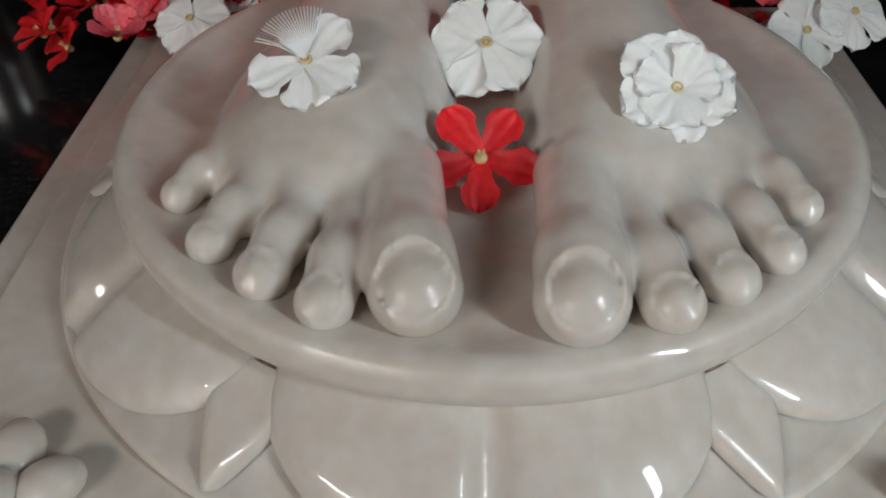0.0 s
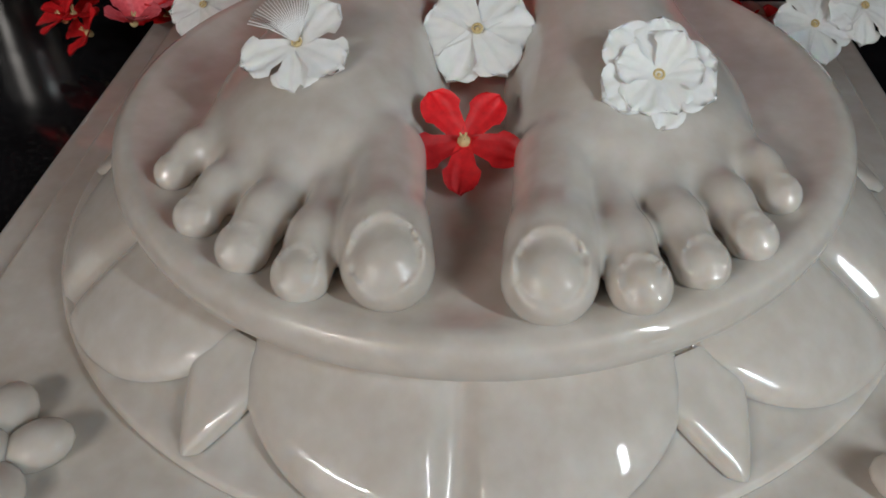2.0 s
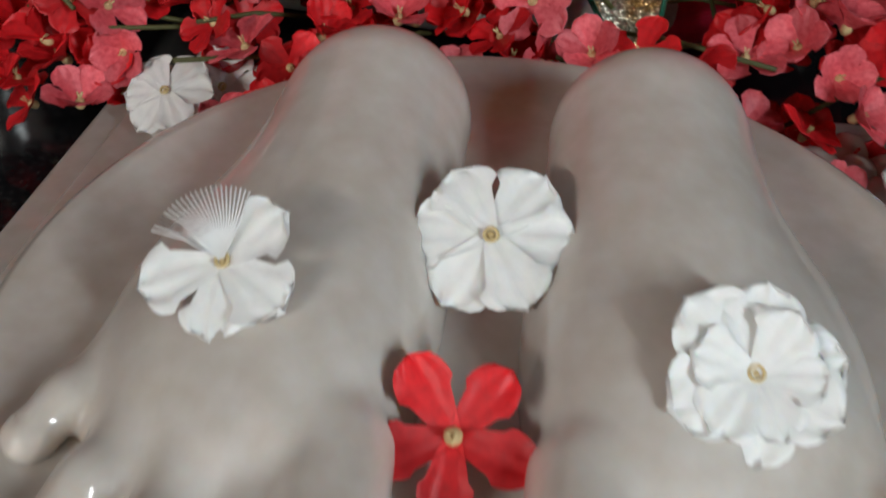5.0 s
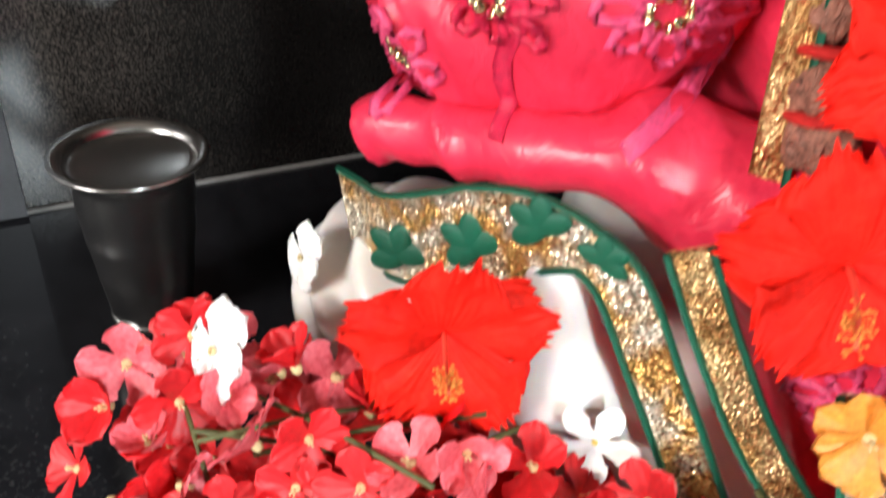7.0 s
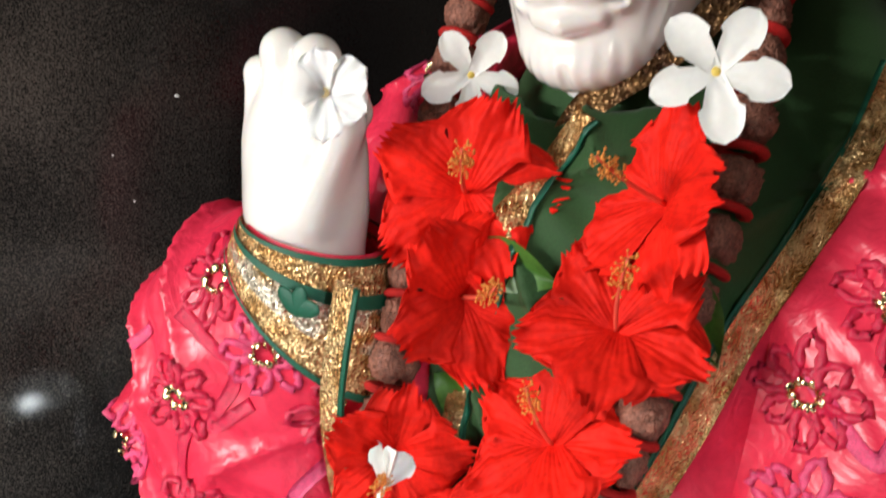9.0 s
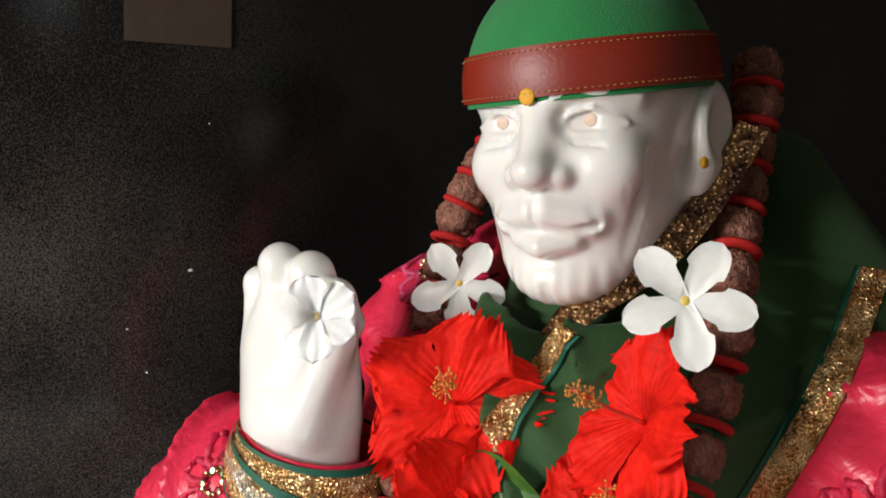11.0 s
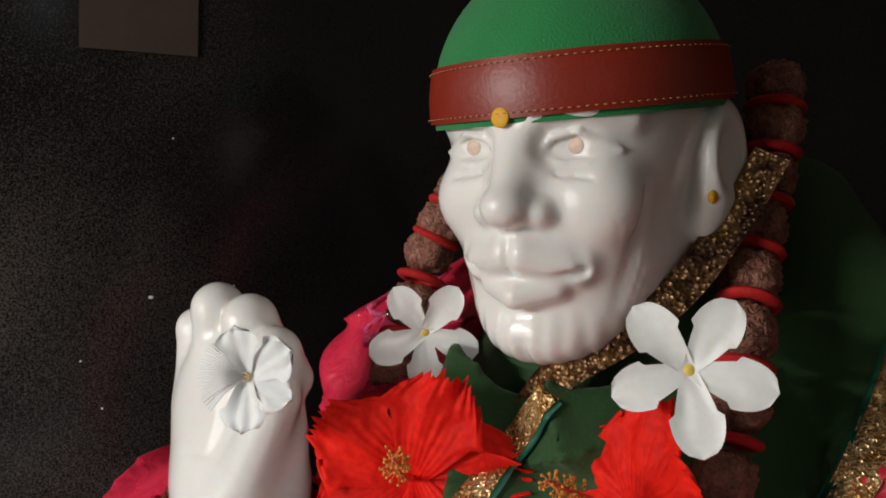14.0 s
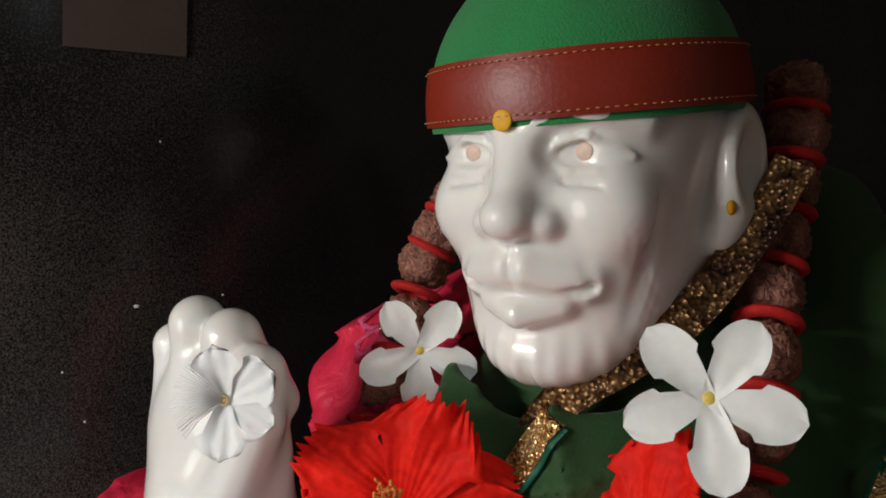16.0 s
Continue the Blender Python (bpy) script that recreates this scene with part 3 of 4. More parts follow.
pieces = [solid(head, (-0.090, 0.260, 0.335), (0.060, 0.405, 0.52), 0.0011),
          solid(raised_palm, (-0.170, 0.230, 0.22), (-0.07, 0.32, 0.398), 0.0014),
          solid(lap, (-0.29, 0.18, TABLE - 0.016), (0.2, 0.57, 0.09), 0.0035),
          solid(lambda P: d_ell(P, (-0.01, 0.40, 0.16), (0.10, 0.07, 0.22)), (-0.13, 0.31, -0.08), (0.11, 0.49, 0.40), 0.008)]
v, f = joined(*[(a.tolist(), b.tolist()) for a, b in pieces])
thing("seated_statue", v, f, MARBLE_WHITE, "polished white marble seated statue with one palm raised", "statue")


# ---------- clothing ----------
def creased(P, d):
    """Soft rolling folds with sharper pinched creases between them."""
    X, Z = P[..., 0], P[..., 2]
    roll = 0.0030 * np.sin(75 * X + 48 * Z + 3 * np.sin(40 * Z)) * np.sin(52 * Z - 20 * X)
    pinch = (1 - np.abs(np.sin(42 * Z + 26 * X + 1.4 * np.sin(38 * X + 1)))) ** 3
    slant = (1 - np.abs(np.sin(36 * X - 30 * Z + 1.2 * np.sin(45 * Z)))) ** 4
    fine = 0.0008 * np.sin(190 * X + 120 * Z + 2.5 * np.sin(80 * Z + 30 * X))
    return d + roll + fine - 0.0080 * pinch * (0.5 + 0.5 * np.sin(33 * X + 2)) - 0.0065 * slant * (0.5 + 0.5 * np.sin(41 * Z + 1))


def sleeve_field(P):
    d = d_ell(P, (-0.165, 0.290, 0.180), (0.082, 0.062, 0.112))
    d = join_soft(d, d_cap(P, (-0.150, 0.285, 0.235), (-0.120, 0.275, 0.262), 0.045, 0.034), 0.025)
    d = creased(P, d)
    return cut_soft(d, d_cap(P, (-0.119, 0.268, 0.262), (-0.119, 0.264, 0.36), 0.0300, 0.036), 0.003)


def gown_field(P):
    d = d_ell(P, (-0.02, 0.375, 0.20), (0.135, 0.115, 0.19))
    d = join_soft(d, d_cap(P, (-0.125, 0.385, 0.315), (-0.03, 0.42, 0.37), 0.042, 0.045), 0.03)
    d = join_soft(d, d_cap(P, (0.095, 0.42, 0.310), (0.05, 0.43, 0.36), 0.05, 0.05), 0.03)
    d = creased(P, d)
    d = cut_soft(d, d_cap(P, (-0.119, 0.268, 0.262), (-0.119, 0.264, 0.36), 0.0300, 0.036), 0.003)
    return cut_soft(d, d_cap(P, (-0.02, 0.35, 0.36), (-0.02, 0.33, 0.46), 0.05, 0.07), 0.004)


def other_sleeve_field(P):
    return creased(P, d_ell(P, (0.125, 0.37, 0.17), (0.10, 0.095, 0.19)))


def skirt_field(P):
    d = d_cap(P, (-0.205, 0.246, 0.083), (-0.105, 0.236, 0.102), 0.0130, 0.0125)
    d = np.minimum(d, d_ell(P, (0.055, 0.265, 0.02), (0.13, 0.062, 0.10)))
    d = join_soft(d, d_cap(P, (-0.10, 0.250, 0.10), (0.0, 0.255, 0.06), 0.024, 0.04), 0.012)
    d = 0.4 * d + 0.6 * creased(P, d) + 0.0010 * np.sin(120 * P[..., 0] + 40 * P[..., 2])
    return np.maximum(d, TABLE + 0.01 - P[..., 2])


def robe(P):
    return np.minimum.reduce([g(P) for g in (sleeve_field, gown_field, other_sleeve_field, skirt_field)])


satin_robe = root("satin_robe", Matrix(), "crimson pink satin robe with ribbon embroidery worn by the statue", "robe")
for name, g, lo, hi in (("sleeve", sleeve_field, (-0.27, 0.21, 0.05), (-0.06, 0.37, 0.315)), ("gown", gown_field, (-0.19, 0.24, -0.01), (0.18, 0.51, 0.44)),
                        ("other_sleeve", other_sleeve_field, (0.01, 0.26, -0.04), (0.24, 0.48, 0.38)), ("skirt", skirt_field, (-0.25, 0.19, TABLE), (0.20, 0.34, 0.145))):
    part(name, mesh_of(name, *solid(g, lo, hi, 0.0028), SATIN), satin_robe)


def green_wrap(P):
    d = d_ell(P, (-0.005, 0.388, 0.318), (0.078, 0.075, 0.085))
    d = join_soft(d, d_cap(P, (0.082, 0.408, 0.340), (0.048, 0.425, 0.412), 0.047, 0.026), 0.02)
    d = d + 0.0012 * np.sin(110 * P[..., 0] + 60 * P[..., 2])
    d = cut_soft(d, d_cap(P, (-0.02, 0.33, 0.40), (-0.02, 0.33, 0.46), 0.032, 0.06), 0.004)
    edge_x = np.interp(P[..., 2], [0.17, 0.215, 0.241, 0.279, 0.311, 0.344, 0.380], [0.030, 0.046, 0.055, 0.066, 0.079, 0.091, 0.098])
    chest = np.minimum(gown_field(P), other_sleeve_field(P)) - 0.0035
    return np.minimum(d, np.maximum.reduce([chest, P[..., 0] - edge_x, -0.055 - P[..., 0], 0.15 - P[..., 2], P[..., 2] - 0.40, P[..., 1] - 0.40]))


v, f = solid(green_wrap, (-0.1, 0.24, 0.14), (0.13, 0.47, 0.48), 0.0028)
thing("green_shawl", v, f, GREEN_CLOTH, "dark green cloth shawl round the neck of the statue", "shawl")


def front(x, z, fields=(robe, green_wrap)):
    """The y at which the clothing's front is met at (x, z)."""
    ys = np.arange(0.17, 0.46, 0.0015)
    P = np.stack([np.full_like(ys, x), ys, np.full_like(ys, z)], -1)
    d = np.minimum.reduce([g(P) for g in fields])
    hit = np.argmax(d < 0)
    return float(ys[hit]) if d[hit] < 0 else 0.40


def smooth_line(points, n):
    """Points evenly along a Catmull-Rom line."""
    p = [np.array(q, float) for q in points]
    p = [2 * p[0] - p[1]] + p + [2 * p[-1] - p[-2]]
    out = []
    for i in range(n + 1):
        s = i / n * (len(p) - 3)
        k = min(int(s), len(p) - 4)
        t = s - k
        a, b, c_, d_ = p[k:k + 4]
        out.append(0.5 * (2 * b + (c_ - a) * t + (2 * a - 5 * b + 4 * c_ - d_) * t ** 2 + (3 * b - a - 3 * c_ + d_) * t ** 3))
    return out


def strip(points, width, n=48, across=5, lift=0.0022, shift=0.0, ys=None):
    """A cloth strip laid on the clothing along (x, z) points, or along (x, y, z) points; with some thickness."""
    line = smooth_line(points, n)
    free = len(line[0]) == 3
    verts = []
    for i, q in enumerate(line):
        d = line[min(i + 1, n)] - line[max(i - 1, 0)]
        dx, dz = d[0], d[-1]
        s = math.hypot(dx, dz) + 1e-9
        nx, nz = -dz / s, dx / s
        row = []
        for j in range(across + 1):
            o = (j / across - 0.5) * (width(i / n) if callable(width) else width) + (shift(i / n) if callable(shift) else shift)
            x, z = q[0] + nx * o, q[-1] + nz * o
            row.append((x, q[1] if free else front(x, z), z))
        ymid = sorted(r[1] for r in row)[len(row) // 2]
        verts += [(x, min(y, ymid + 0.004) - lift, z) for x, y, z in row]
    m = across + 1
    faces = [(i * m + j, (i + 1) * m + j, (i + 1) * m + j + 1, i * m + j + 1) for i in range(n) for j in range(across)]
    back = [(x, y + 0.0016, z) for x, y, z in verts]
    o = len(verts)
    faces += [tuple(k + o for k in reversed(q)) for q in faces]
    rim = [i * m for i in range(n + 1)] + [n * m + j for j in range(1, m)] + [i * m + across for i in range(n - 1, -1, -1)] + [j for j in range(across - 1, 0, -1)]
    faces += [(a, b, b + o, a + o) for a, b in zip(rim, rim[1:] + rim[:1])]
    return verts + back, faces


def trim(points, width, material, label, piping=(1,), n=48, ys=None):
    ob = thing("gold_trim", *strip(points, width, n), material, label, "trim", "gold trims")
    for s in piping:
        part("piping", mesh_of("piping", *strip(points, 0.0022, n, 2, 0.0034, (lambda t, s=s: s * width(t) * 0.5) if callable(width) else s * width * 0.5), PIPING), ob, "dark green edging cord")
    return ob


trim([(-0.069, 0.226, 0.290), (-0.071, 0.222, 0.262), (-0.073, 0.222, 0.235), (-0.074, 0.228, 0.205), (-0.073, 0.234, 0.175), (-0.071, 0.236, 0.145), (-0.068, 0.236, 0.11), (-0.066, 0.237, 0.086)], 0.011, GOLD, "narrow gold braid trim hanging down the robe front", (1,), 72)
trim([(0.098, 0.380), (0.091, 0.344), (0.079, 0.311), (0.066, 0.279), (0.055, 0.241), (0.046, 0.215), (0.03, 0.17)], 0.013, GOLD, "gold braid trim along the robe's slanting edge", (-1,))
trim([(-0.006, 0.356), (-0.019, 0.329), (-0.025, 0.305), (-0.031, 0.270), (-0.036, 0.235), (-0.038, 0.20)], 0.011, GOLD, "gold braid trim down the middle of the green cloth", (1,))
trim([(-0.218, 0.236, 0.046), (-0.188, 0.222, 0.052), (-0.157, 0.212, 0.069), (-0.128, 0.206, 0.086), (-0.102, 0.204, 0.082), (-0.080, 0.201, 0.049), (-0.055, 0.196, 0.008), (-0.033, 0.190, -0.030)],
     lambda t: 0.018 + 0.021 * min(1.0, max(0.0, (0.52 - t) / 0.18)), GOLD_SILVER, "broad gold and silver sequin hem with green leaves", (1, -1), 100)
trim([(-0.082, 0.209, 0.095), (-0.065, 0.206, 0.066), (-0.045, 0.201, 0.038), (-0.017, 0.195, 0.010)], 0.014, GOLD, "gold sequin band beside the knee", (1, -1))
trim([(-0.008, 0.190, 0.085), (0.006, 0.178, 0.045), (0.022, 0.168, 0.005), (0.034, 0.160, -0.036)], lambda t: min(0.050, 0.075 * (1 - t) ** 0.8 + 0.006), GOLD_SILVER, "hanging gold sequin border with green leaves", (1, -1))
collar = thing("brocade_collar", *strip([(0.050, 0.352, 0.440), (0.042, 0.340, 0.418), (0.030, 0.325, 0.394), (0.015, 0.312, 0.377), (-0.006, 0.305, 0.360), (-0.016, 0.302, 0.342), (-0.020, 0.300, 0.325)], 0.013, 60), GOLD_BROCADE,
               "dull gold brocade collar strip under the chin", "trim", "gold trims")


def cuff_band(v0, v1, grow, mat_, name):
    """A ring cut from the slanting cone of the cuff, between two shares of its height."""
    def fn(u, v_):
        a, k = 2 * math.pi * u, v0 + (v1 - v0) * v_
        r = 0.0410 - 0.0070 * k + grow
        return -0.116 + 1.05 * r * math.cos(a), 0.266 + 0.9 * r * math.sin(a), 0.256 + 0.038 * k - 0.0320 * math.cos(a) * (1 - k) - 0.0055 * math.cos(a) * k
    return mesh_of(name, *sheet(fn, 64, 8), mat_)


cuff = tagged(new("sleeve_cuff", cuff_band(0.0, 1.0, 0.0, GOLD, "sleeve_cuff")), "gold sequin sleeve cuff with a green and silver band", "cuff")
part("silver_band", cuff_band(0.34, 0.72, 0.0009, GOLD_SILVER, "silver_band"), cuff, "silver sequin band")
part("green_band", cuff_band(0.66, 0.76, 0.0014, PIPING, "green_band"), cuff, "dark green braid")
part("lining", cuff_band(0.90, 1.03, -0.0022, SATIN, "lining"), cuff, "pink satin lining")
part("piping", cuff_band(0.965, 1.02, 0.0010, PIPING, "piping"), cuff, "dark green edging cord")
part("lower_piping", cuff_band(-0.02, 0.04, 0.0012, PIPING, "lower_piping"), cuff, "dark green edging cord")

# ---------- cap ----------
CAP = Matrix.Translation(HEAD) @ CAP_TURN @ Matrix.Translation((-0.002, 0.005, 0.026)) @ Matrix.Rotation(math.radians(4), 4, "X") @ Matrix.Rotation(math.radians(-4), 4, "Y")


def cap_sheet(e0, e1, grow, nu=96, nv=18):
    def fn(u, v_):
        a, e = 2 * math.pi * u, e0 + (e1 - e0) * v_
        fold = 1 + 0.006 * math.sin(5 * a + 4 * e) * math.sin(e) ** 2
        return ((0.0545 + grow) * math.cos(a) * math.cos(e) * fold, (0.0565 + grow) * math.sin(a) * math.cos(e) * fold, (0.056 + grow) * math.sin(e))
    return sheet(fn, nu, nv)


cap = root("cloth_cap", CAP, "green cotton cap with a rust red band on the statue's head", "cap")
part("crown", mesh_of("crown", *cap_sheet(-0.10, math.pi / 2, 0.0), CAP_GREEN), cap)
part("band", mesh_of("band", *joined(cap_sheet(-0.06, 0.29, 0.0016, 96, 8)), BAND), cap, "rust red ribbon band")
for e in (-0.03, 0.255):
    marks = []
    for k in range(130):
        a = 2 * math.pi * k / 130
        p = Vector((0.0567 * math.cos(a) * math.cos(e), 0.0587 * math.sin(a) * math.cos(e), 0.0582 * math.sin(e)))
        marks.append(moved(blob((0.0008, 0.00022, 0.00022), 6, 4), Matrix.Translation(p) @ Matrix.Rotation(a + math.pi / 2, 4, "Z")))
    part("stitching", mesh_of("stitching", *joined(*marks), STITCH), cap, "tan running stitches")


# turmeric marks
def head_point(x, y, z):
    return Matrix.Translation(HEAD) @ HEAD_TURN @ Matrix.Translation((x, y, z))


thing("turmeric_mark", *moved(blob((0.0034, 0.0007, 0.0034), 20, 8), head_point(-0.0018, -0.0528, 0.0190)), TURMERIC, "round dab of yellow turmeric on the forehead", "mark", "turmeric marks")
thing("turmeric_mark", *moved(blob((0.0016, 0.0030, 0.0026), 20, 8), head_point(0.0520, -0.0005, -0.0085)), TURMERIC, "dab of yellow turmeric on the earlobe", "mark", "turmeric marks")

IRIS = shader("pale_brown_paint", (0.74, 0.54, 0.42), 0.5, var=0.1, scale=500)
for sx in (-0.0195, 0.0195):
    thing("painted_iris", *moved(blob((0.0029, 0.0004, 0.0028), 24, 10), head_point(sx, -0.0409, 0.0096)), IRIS, "pale brown paint on the carved marble eye", "mark", "painted eyes")

# ---------- bead garland ----------
bm_verts, bm_faces = blob((0.0108, 0.0108, 0.0098), 36, 22)
rough_bead = []
for p in bm_verts:
    q = Vector(p)
    a = math.atan2(q.y, q.x)
    g = 1 + 0.14 * noise.noise(q * 420) + 0.10 * noise.noise(q * 900) - 0.13 * max(0, math.cos(2.5 * a)) ** 10
    q *= g
    wide = 1 + 0.30 * (p[2] / 0.0098) ** 2
    rough_bead.append((q.x * wide, q.y * wide, q.z))
BEAD_MESH = mesh_of("bead", rough_bead, bm_faces, BEAD)
RING_MESH = mesh_of("thread_ring", *lathe([(0.0085 + 0.0030 * math.cos(t), 0.0019 * math.sin(t)) for t in [2 * math.pi * k / 10 for k in range(11)]], 28), RED_THREAD)


def garland(points, count):
    line = smooth_line(points, count)
    for i, q in enumerate(line):
        d = Vector(line[min(i + 1, count)] - line[max(i - 1, 0)]).normalized()
        m = Matrix.Translation(Vector(q)) @ d.to_track_quat("Z", "Y").to_matrix().to_4x4() @ Matrix.Rotation(i * 1.3, 4, "Z")
        part("bead", BEAD_MESH, MALA, m=m)
        if i < count:
            h = (np.array(line[i]) + np.array(line[i + 1])) / 2
            part("thread_ring", RING_MESH, MALA, m=Matrix.Translation(Vector(h)) @ d.to_track_quat("Z", "Y").to_matrix().to_4x4())


MALA = root("bead_garland", Matrix(), "garland of brown rudraksha beads with red thread rings", "garland")
garland([(0.043, 0.382, 0.464), (0.045, 0.374, 0.444), (0.045, 0.365, 0.420), (0.046, 0.350, 0.398), (0.050, 0.332, 0.375), (0.051, 0.318, 0.345), (0.050, 0.300, 0.318), (0.046, 0.284, 0.290),
         (0.042, 0.270, 0.262), (0.036, 0.262, 0.238), (0.030, 0.255, 0.210)], 13)
garland([(-0.078, 0.372, 0.432), (-0.085, 0.356, 0.408), (-0.091, 0.350, 0.389), (-0.088, 0.328, 0.355), (-0.080, 0.300, 0.320), (-0.072, 0.280, 0.290), (-0.068, 0.266, 0.262), (-0.068, 0.255, 0.235), (-0.066, 0.246, 0.19), (-0.062, 0.240, 0.15), (-0.057, 0.236, 0.125)], 15)


# ---------- flowers ----------
def petal(length, width, cup, curl, ruffle=0.0, tip=0.5, notch=0.0, seed=0, nu=10, nv=12, neck=0.22):
    """A petal along +x, its face up, with a narrow foot, cupped across, curling along, ruffled at the rim."""
    def fn(u, v_):
        s = 2 * u - 1
        wide = (neck + (1 - neck) * math.sin(math.pi * min(1, v_ / (tip * 2)) / 1.0 * 0.5 if v_ < tip else math.pi / 2)) * (1 if v_ < tip else math.sqrt(max(0.0, 1 - ((v_ - tip) / (1 - tip)) ** 2.6)))
        if ruffle > 0.004 and v_ >= tip:
            wide = 1 - 0.34 * ((v_ - tip) / (1 - tip)) ** 2
        n = noise.noise(Vector((u * 3 + seed * 7.1, v_ * 3, seed * 3.3)))
        rim = ruffle * v_ ** 2 * (math.sin((6 if ruffle > 0.004 else 9) * s + seed) * 0.5 + 0.9 * noise.noise(Vector((s * 4 + seed, v_ * 5, 1.7))))
        x = length * v_ * (1 - notch * abs(s) ** 3 * 0.3 - (0.26 * s * s * v_ if ruffle > 0.004 else 0) + ((8.0 * ruffle * math.sin(34 * s + seed) + 15 * ruffle * noise.noise(Vector((s * 9, seed, 0.3)))) * v_ ** 5 if ruffle > 0.004 else 0))
        y = width * 0.5 * s * wide
        z = cup * (s ** 2) * wide * width + curl * length * v_ ** 2 + rim + 0.02 * length * n + (0.00018 * math.sin(30 * s) * math.sin(math.pi * min(1, v_ * 1.1)) if ruffle > 0.004 else 0)
        return x, y, z
    return sheet(fn, nu, nv)


def flower(name, petals, count, material, label, group, opening=20, eye=None, eye_mat=None, jitter=6, seed=1, layers=1, category="flower", arc=360):
    """A flower whose face looks up +z: petals set round, each a mesh of its own."""
    rnd = random.Random(seed)
    ob = root(name, Matrix(), label, category, group)
    for layer in range(layers):
        for k in range(count):
            a = arc * (k + 0.5 * layer) / count + rnd.uniform(-jitter, jitter)
            sc = (1 - 0.22 * layer) * rnd.uniform(0.92, 1.06)
            m = Matrix.Rotation(math.radians(a), 4, "Z") @ Matrix.Rotation(math.radians(-opening - 12 * layer + rnd.uniform(-jitter, jitter)), 4, "Y") @ Matrix.Translation((0, 0, 0.0008 * layer)) @ Matrix.Scale(sc, 4)
            part("petal", petals[(k + layer) % len(petals)] if material is None else mesh_once(petals[(k + layer) % len(petals)], material), ob, m=m)
    if eye:
        part("eye", mesh_of("eye", *eye, eye_mat), ob)
    return ob


MADE = {}


def mesh_once(piece, material):
    key = (id(piece), material.name)
    if key not in MADE:
        MADE[key] = (mesh_of("petal", *piece, material), piece)
    return MADE[key][0]


def facing(p, toward, spin=0.0, s=1.0):
    """A pose at p whose +z looks along toward."""
    return Matrix.Translation(p) @ Vector(toward).to_track_quat("Z", "Y").to_matrix().to_4x4() @ Matrix.Rotation(math.radians(spin), 4, "Z") @ Matrix.Scale(s, 4)


# small red and pink flowers of the heap
P_SMALL = [petal(0.0175, 0.0135, 0.10, -0.12, 0.0010, 0.62, seed=k) for k in range(4)]
throat = joined(blob((0.0022, 0.0022, 0.0028), 10, 6), *[tube([(0, 0, 0.001), (0.001 * math.cos(k * 2.1), 0.001 * math.sin(k * 2.1), 0.006)], 0.0004, 5) for k in range(3)])
GROUP = "heap of red flowers"
SEEDS = [flower("red_flower", P_SMALL, 5, OLEANDER_RED, "bright red five-petalled flower in the heap", GROUP, 22, throat, CREAM, 9, 3),
         flower("pink_flower", P_SMALL, 5, OLEANDER_PINK, "pink five-petalled flower in the heap", GROUP, 30, throat, CREAM, 10, 5),
         flower("red_flower", P_SMALL, 5, OLEANDER_RED, "half-closed red flower in the heap", GROUP, 50, throat, CREAM, 12, 7),
         flower("pink_flower", P_SMALL, 5, OLEANDER_PINK, "half-closed pink flower in the heap", GROUP, 45, throat, CREAM, 12, 9)]


def mound(x, y):
    return -0.048 + 0.070 * math.exp(-((y - 0.192) / 0.042) ** 2) * (1 - 0.3 * max(0, x) / 0.15) * (1 if x > -0.2 else 1 - 3.0 * (-0.2 - x))


rnd = random.Random(11)
spots = []
tries = 0
while len(spots) < 105 and tries < 8000:
    tries += 1
    x, y = rnd.uniform(-0.275, 0.165), rnd.uniform(0.118, 0.222)
    if (x < -0.19 and y < 0.150) or math.hypot(x, y) < 0.150 or math.hypot(x + 0.149, y - 0.130) < 0.030 or math.hypot(x - 0.165, y - 0.12) < 0.03 or (0.014 < x < 0.085 and y > 0.155):
        continue
    z = mound(x, y) + rnd.uniform(0.002, 0.018)
    if all((Vector((x, y, z)) - q).length > 0.0190 for q in spots):
        spots.append(Vector((x, y, z)))
used = [False] * 4
for p in spots:
    k = rnd.choices(range(4), (3.0, 3.6 if p.x < -0.02 else 2.4, 2.4, 3.0))[0]
    m = facing(p, (rnd.uniform(-0.8, 0.8), rnd.uniform(-1.2, 0.1), rnd.uniform(0.2, 1.1)), rnd.uniform(0, 360), rnd.uniform(0.92, 1.14))
    if used[k]:
        copy_thing(SEEDS[k], m)
    else:
        SEEDS[k].matrix_basis, used[k] = m, True
# more flowers underneath that fill the heap
for i in range(95):
    x, y = rnd.uniform(-0.26, 0.16), rnd.uniform(0.14, 0.22)
    if math.hypot(x, y) < 0.160 or math.hypot(x + 0.149, y - 0.130) < 0.026 or (-0.005 < x < 0.09 and y > 0.155):
        continue
    copy_thing(SEEDS[2 * rnd.randint(0, 1)], facing((x, y, max(TABLE + 0.004, mound(x, y) - rnd.uniform(0.006, 0.034))), (rnd.uniform(-0.8, 0.8), rnd.uniform(-1, 0), 1), rnd.uniform(0, 360), 1.05))
twigs = []
for i in range(26):
    x, y = rnd.uniform(-0.25, 0.14), rnd.uniform(0.155, 0.21)
    z = mound(x, y) + rnd.uniform(-0.012, 0.004)
    d = Vector((rnd.uniform(-1, 1), rnd.uniform(-0.6, 0.4), rnd.uniform(-0.1, 0.5))).normalized() * rnd.uniform(0.02, 0.05)
    twigs.append(tube([Vector((x, y, z)) - d, Vector((x, y, z)) + Vector((0, 0, 0.003)), Vector((x, y, z)) + d], 0.0011, 6))
thing("flower_stems", *joined(*twigs), STEM, "thin olive green stems between the red flowers", "stems", kind="stuff")

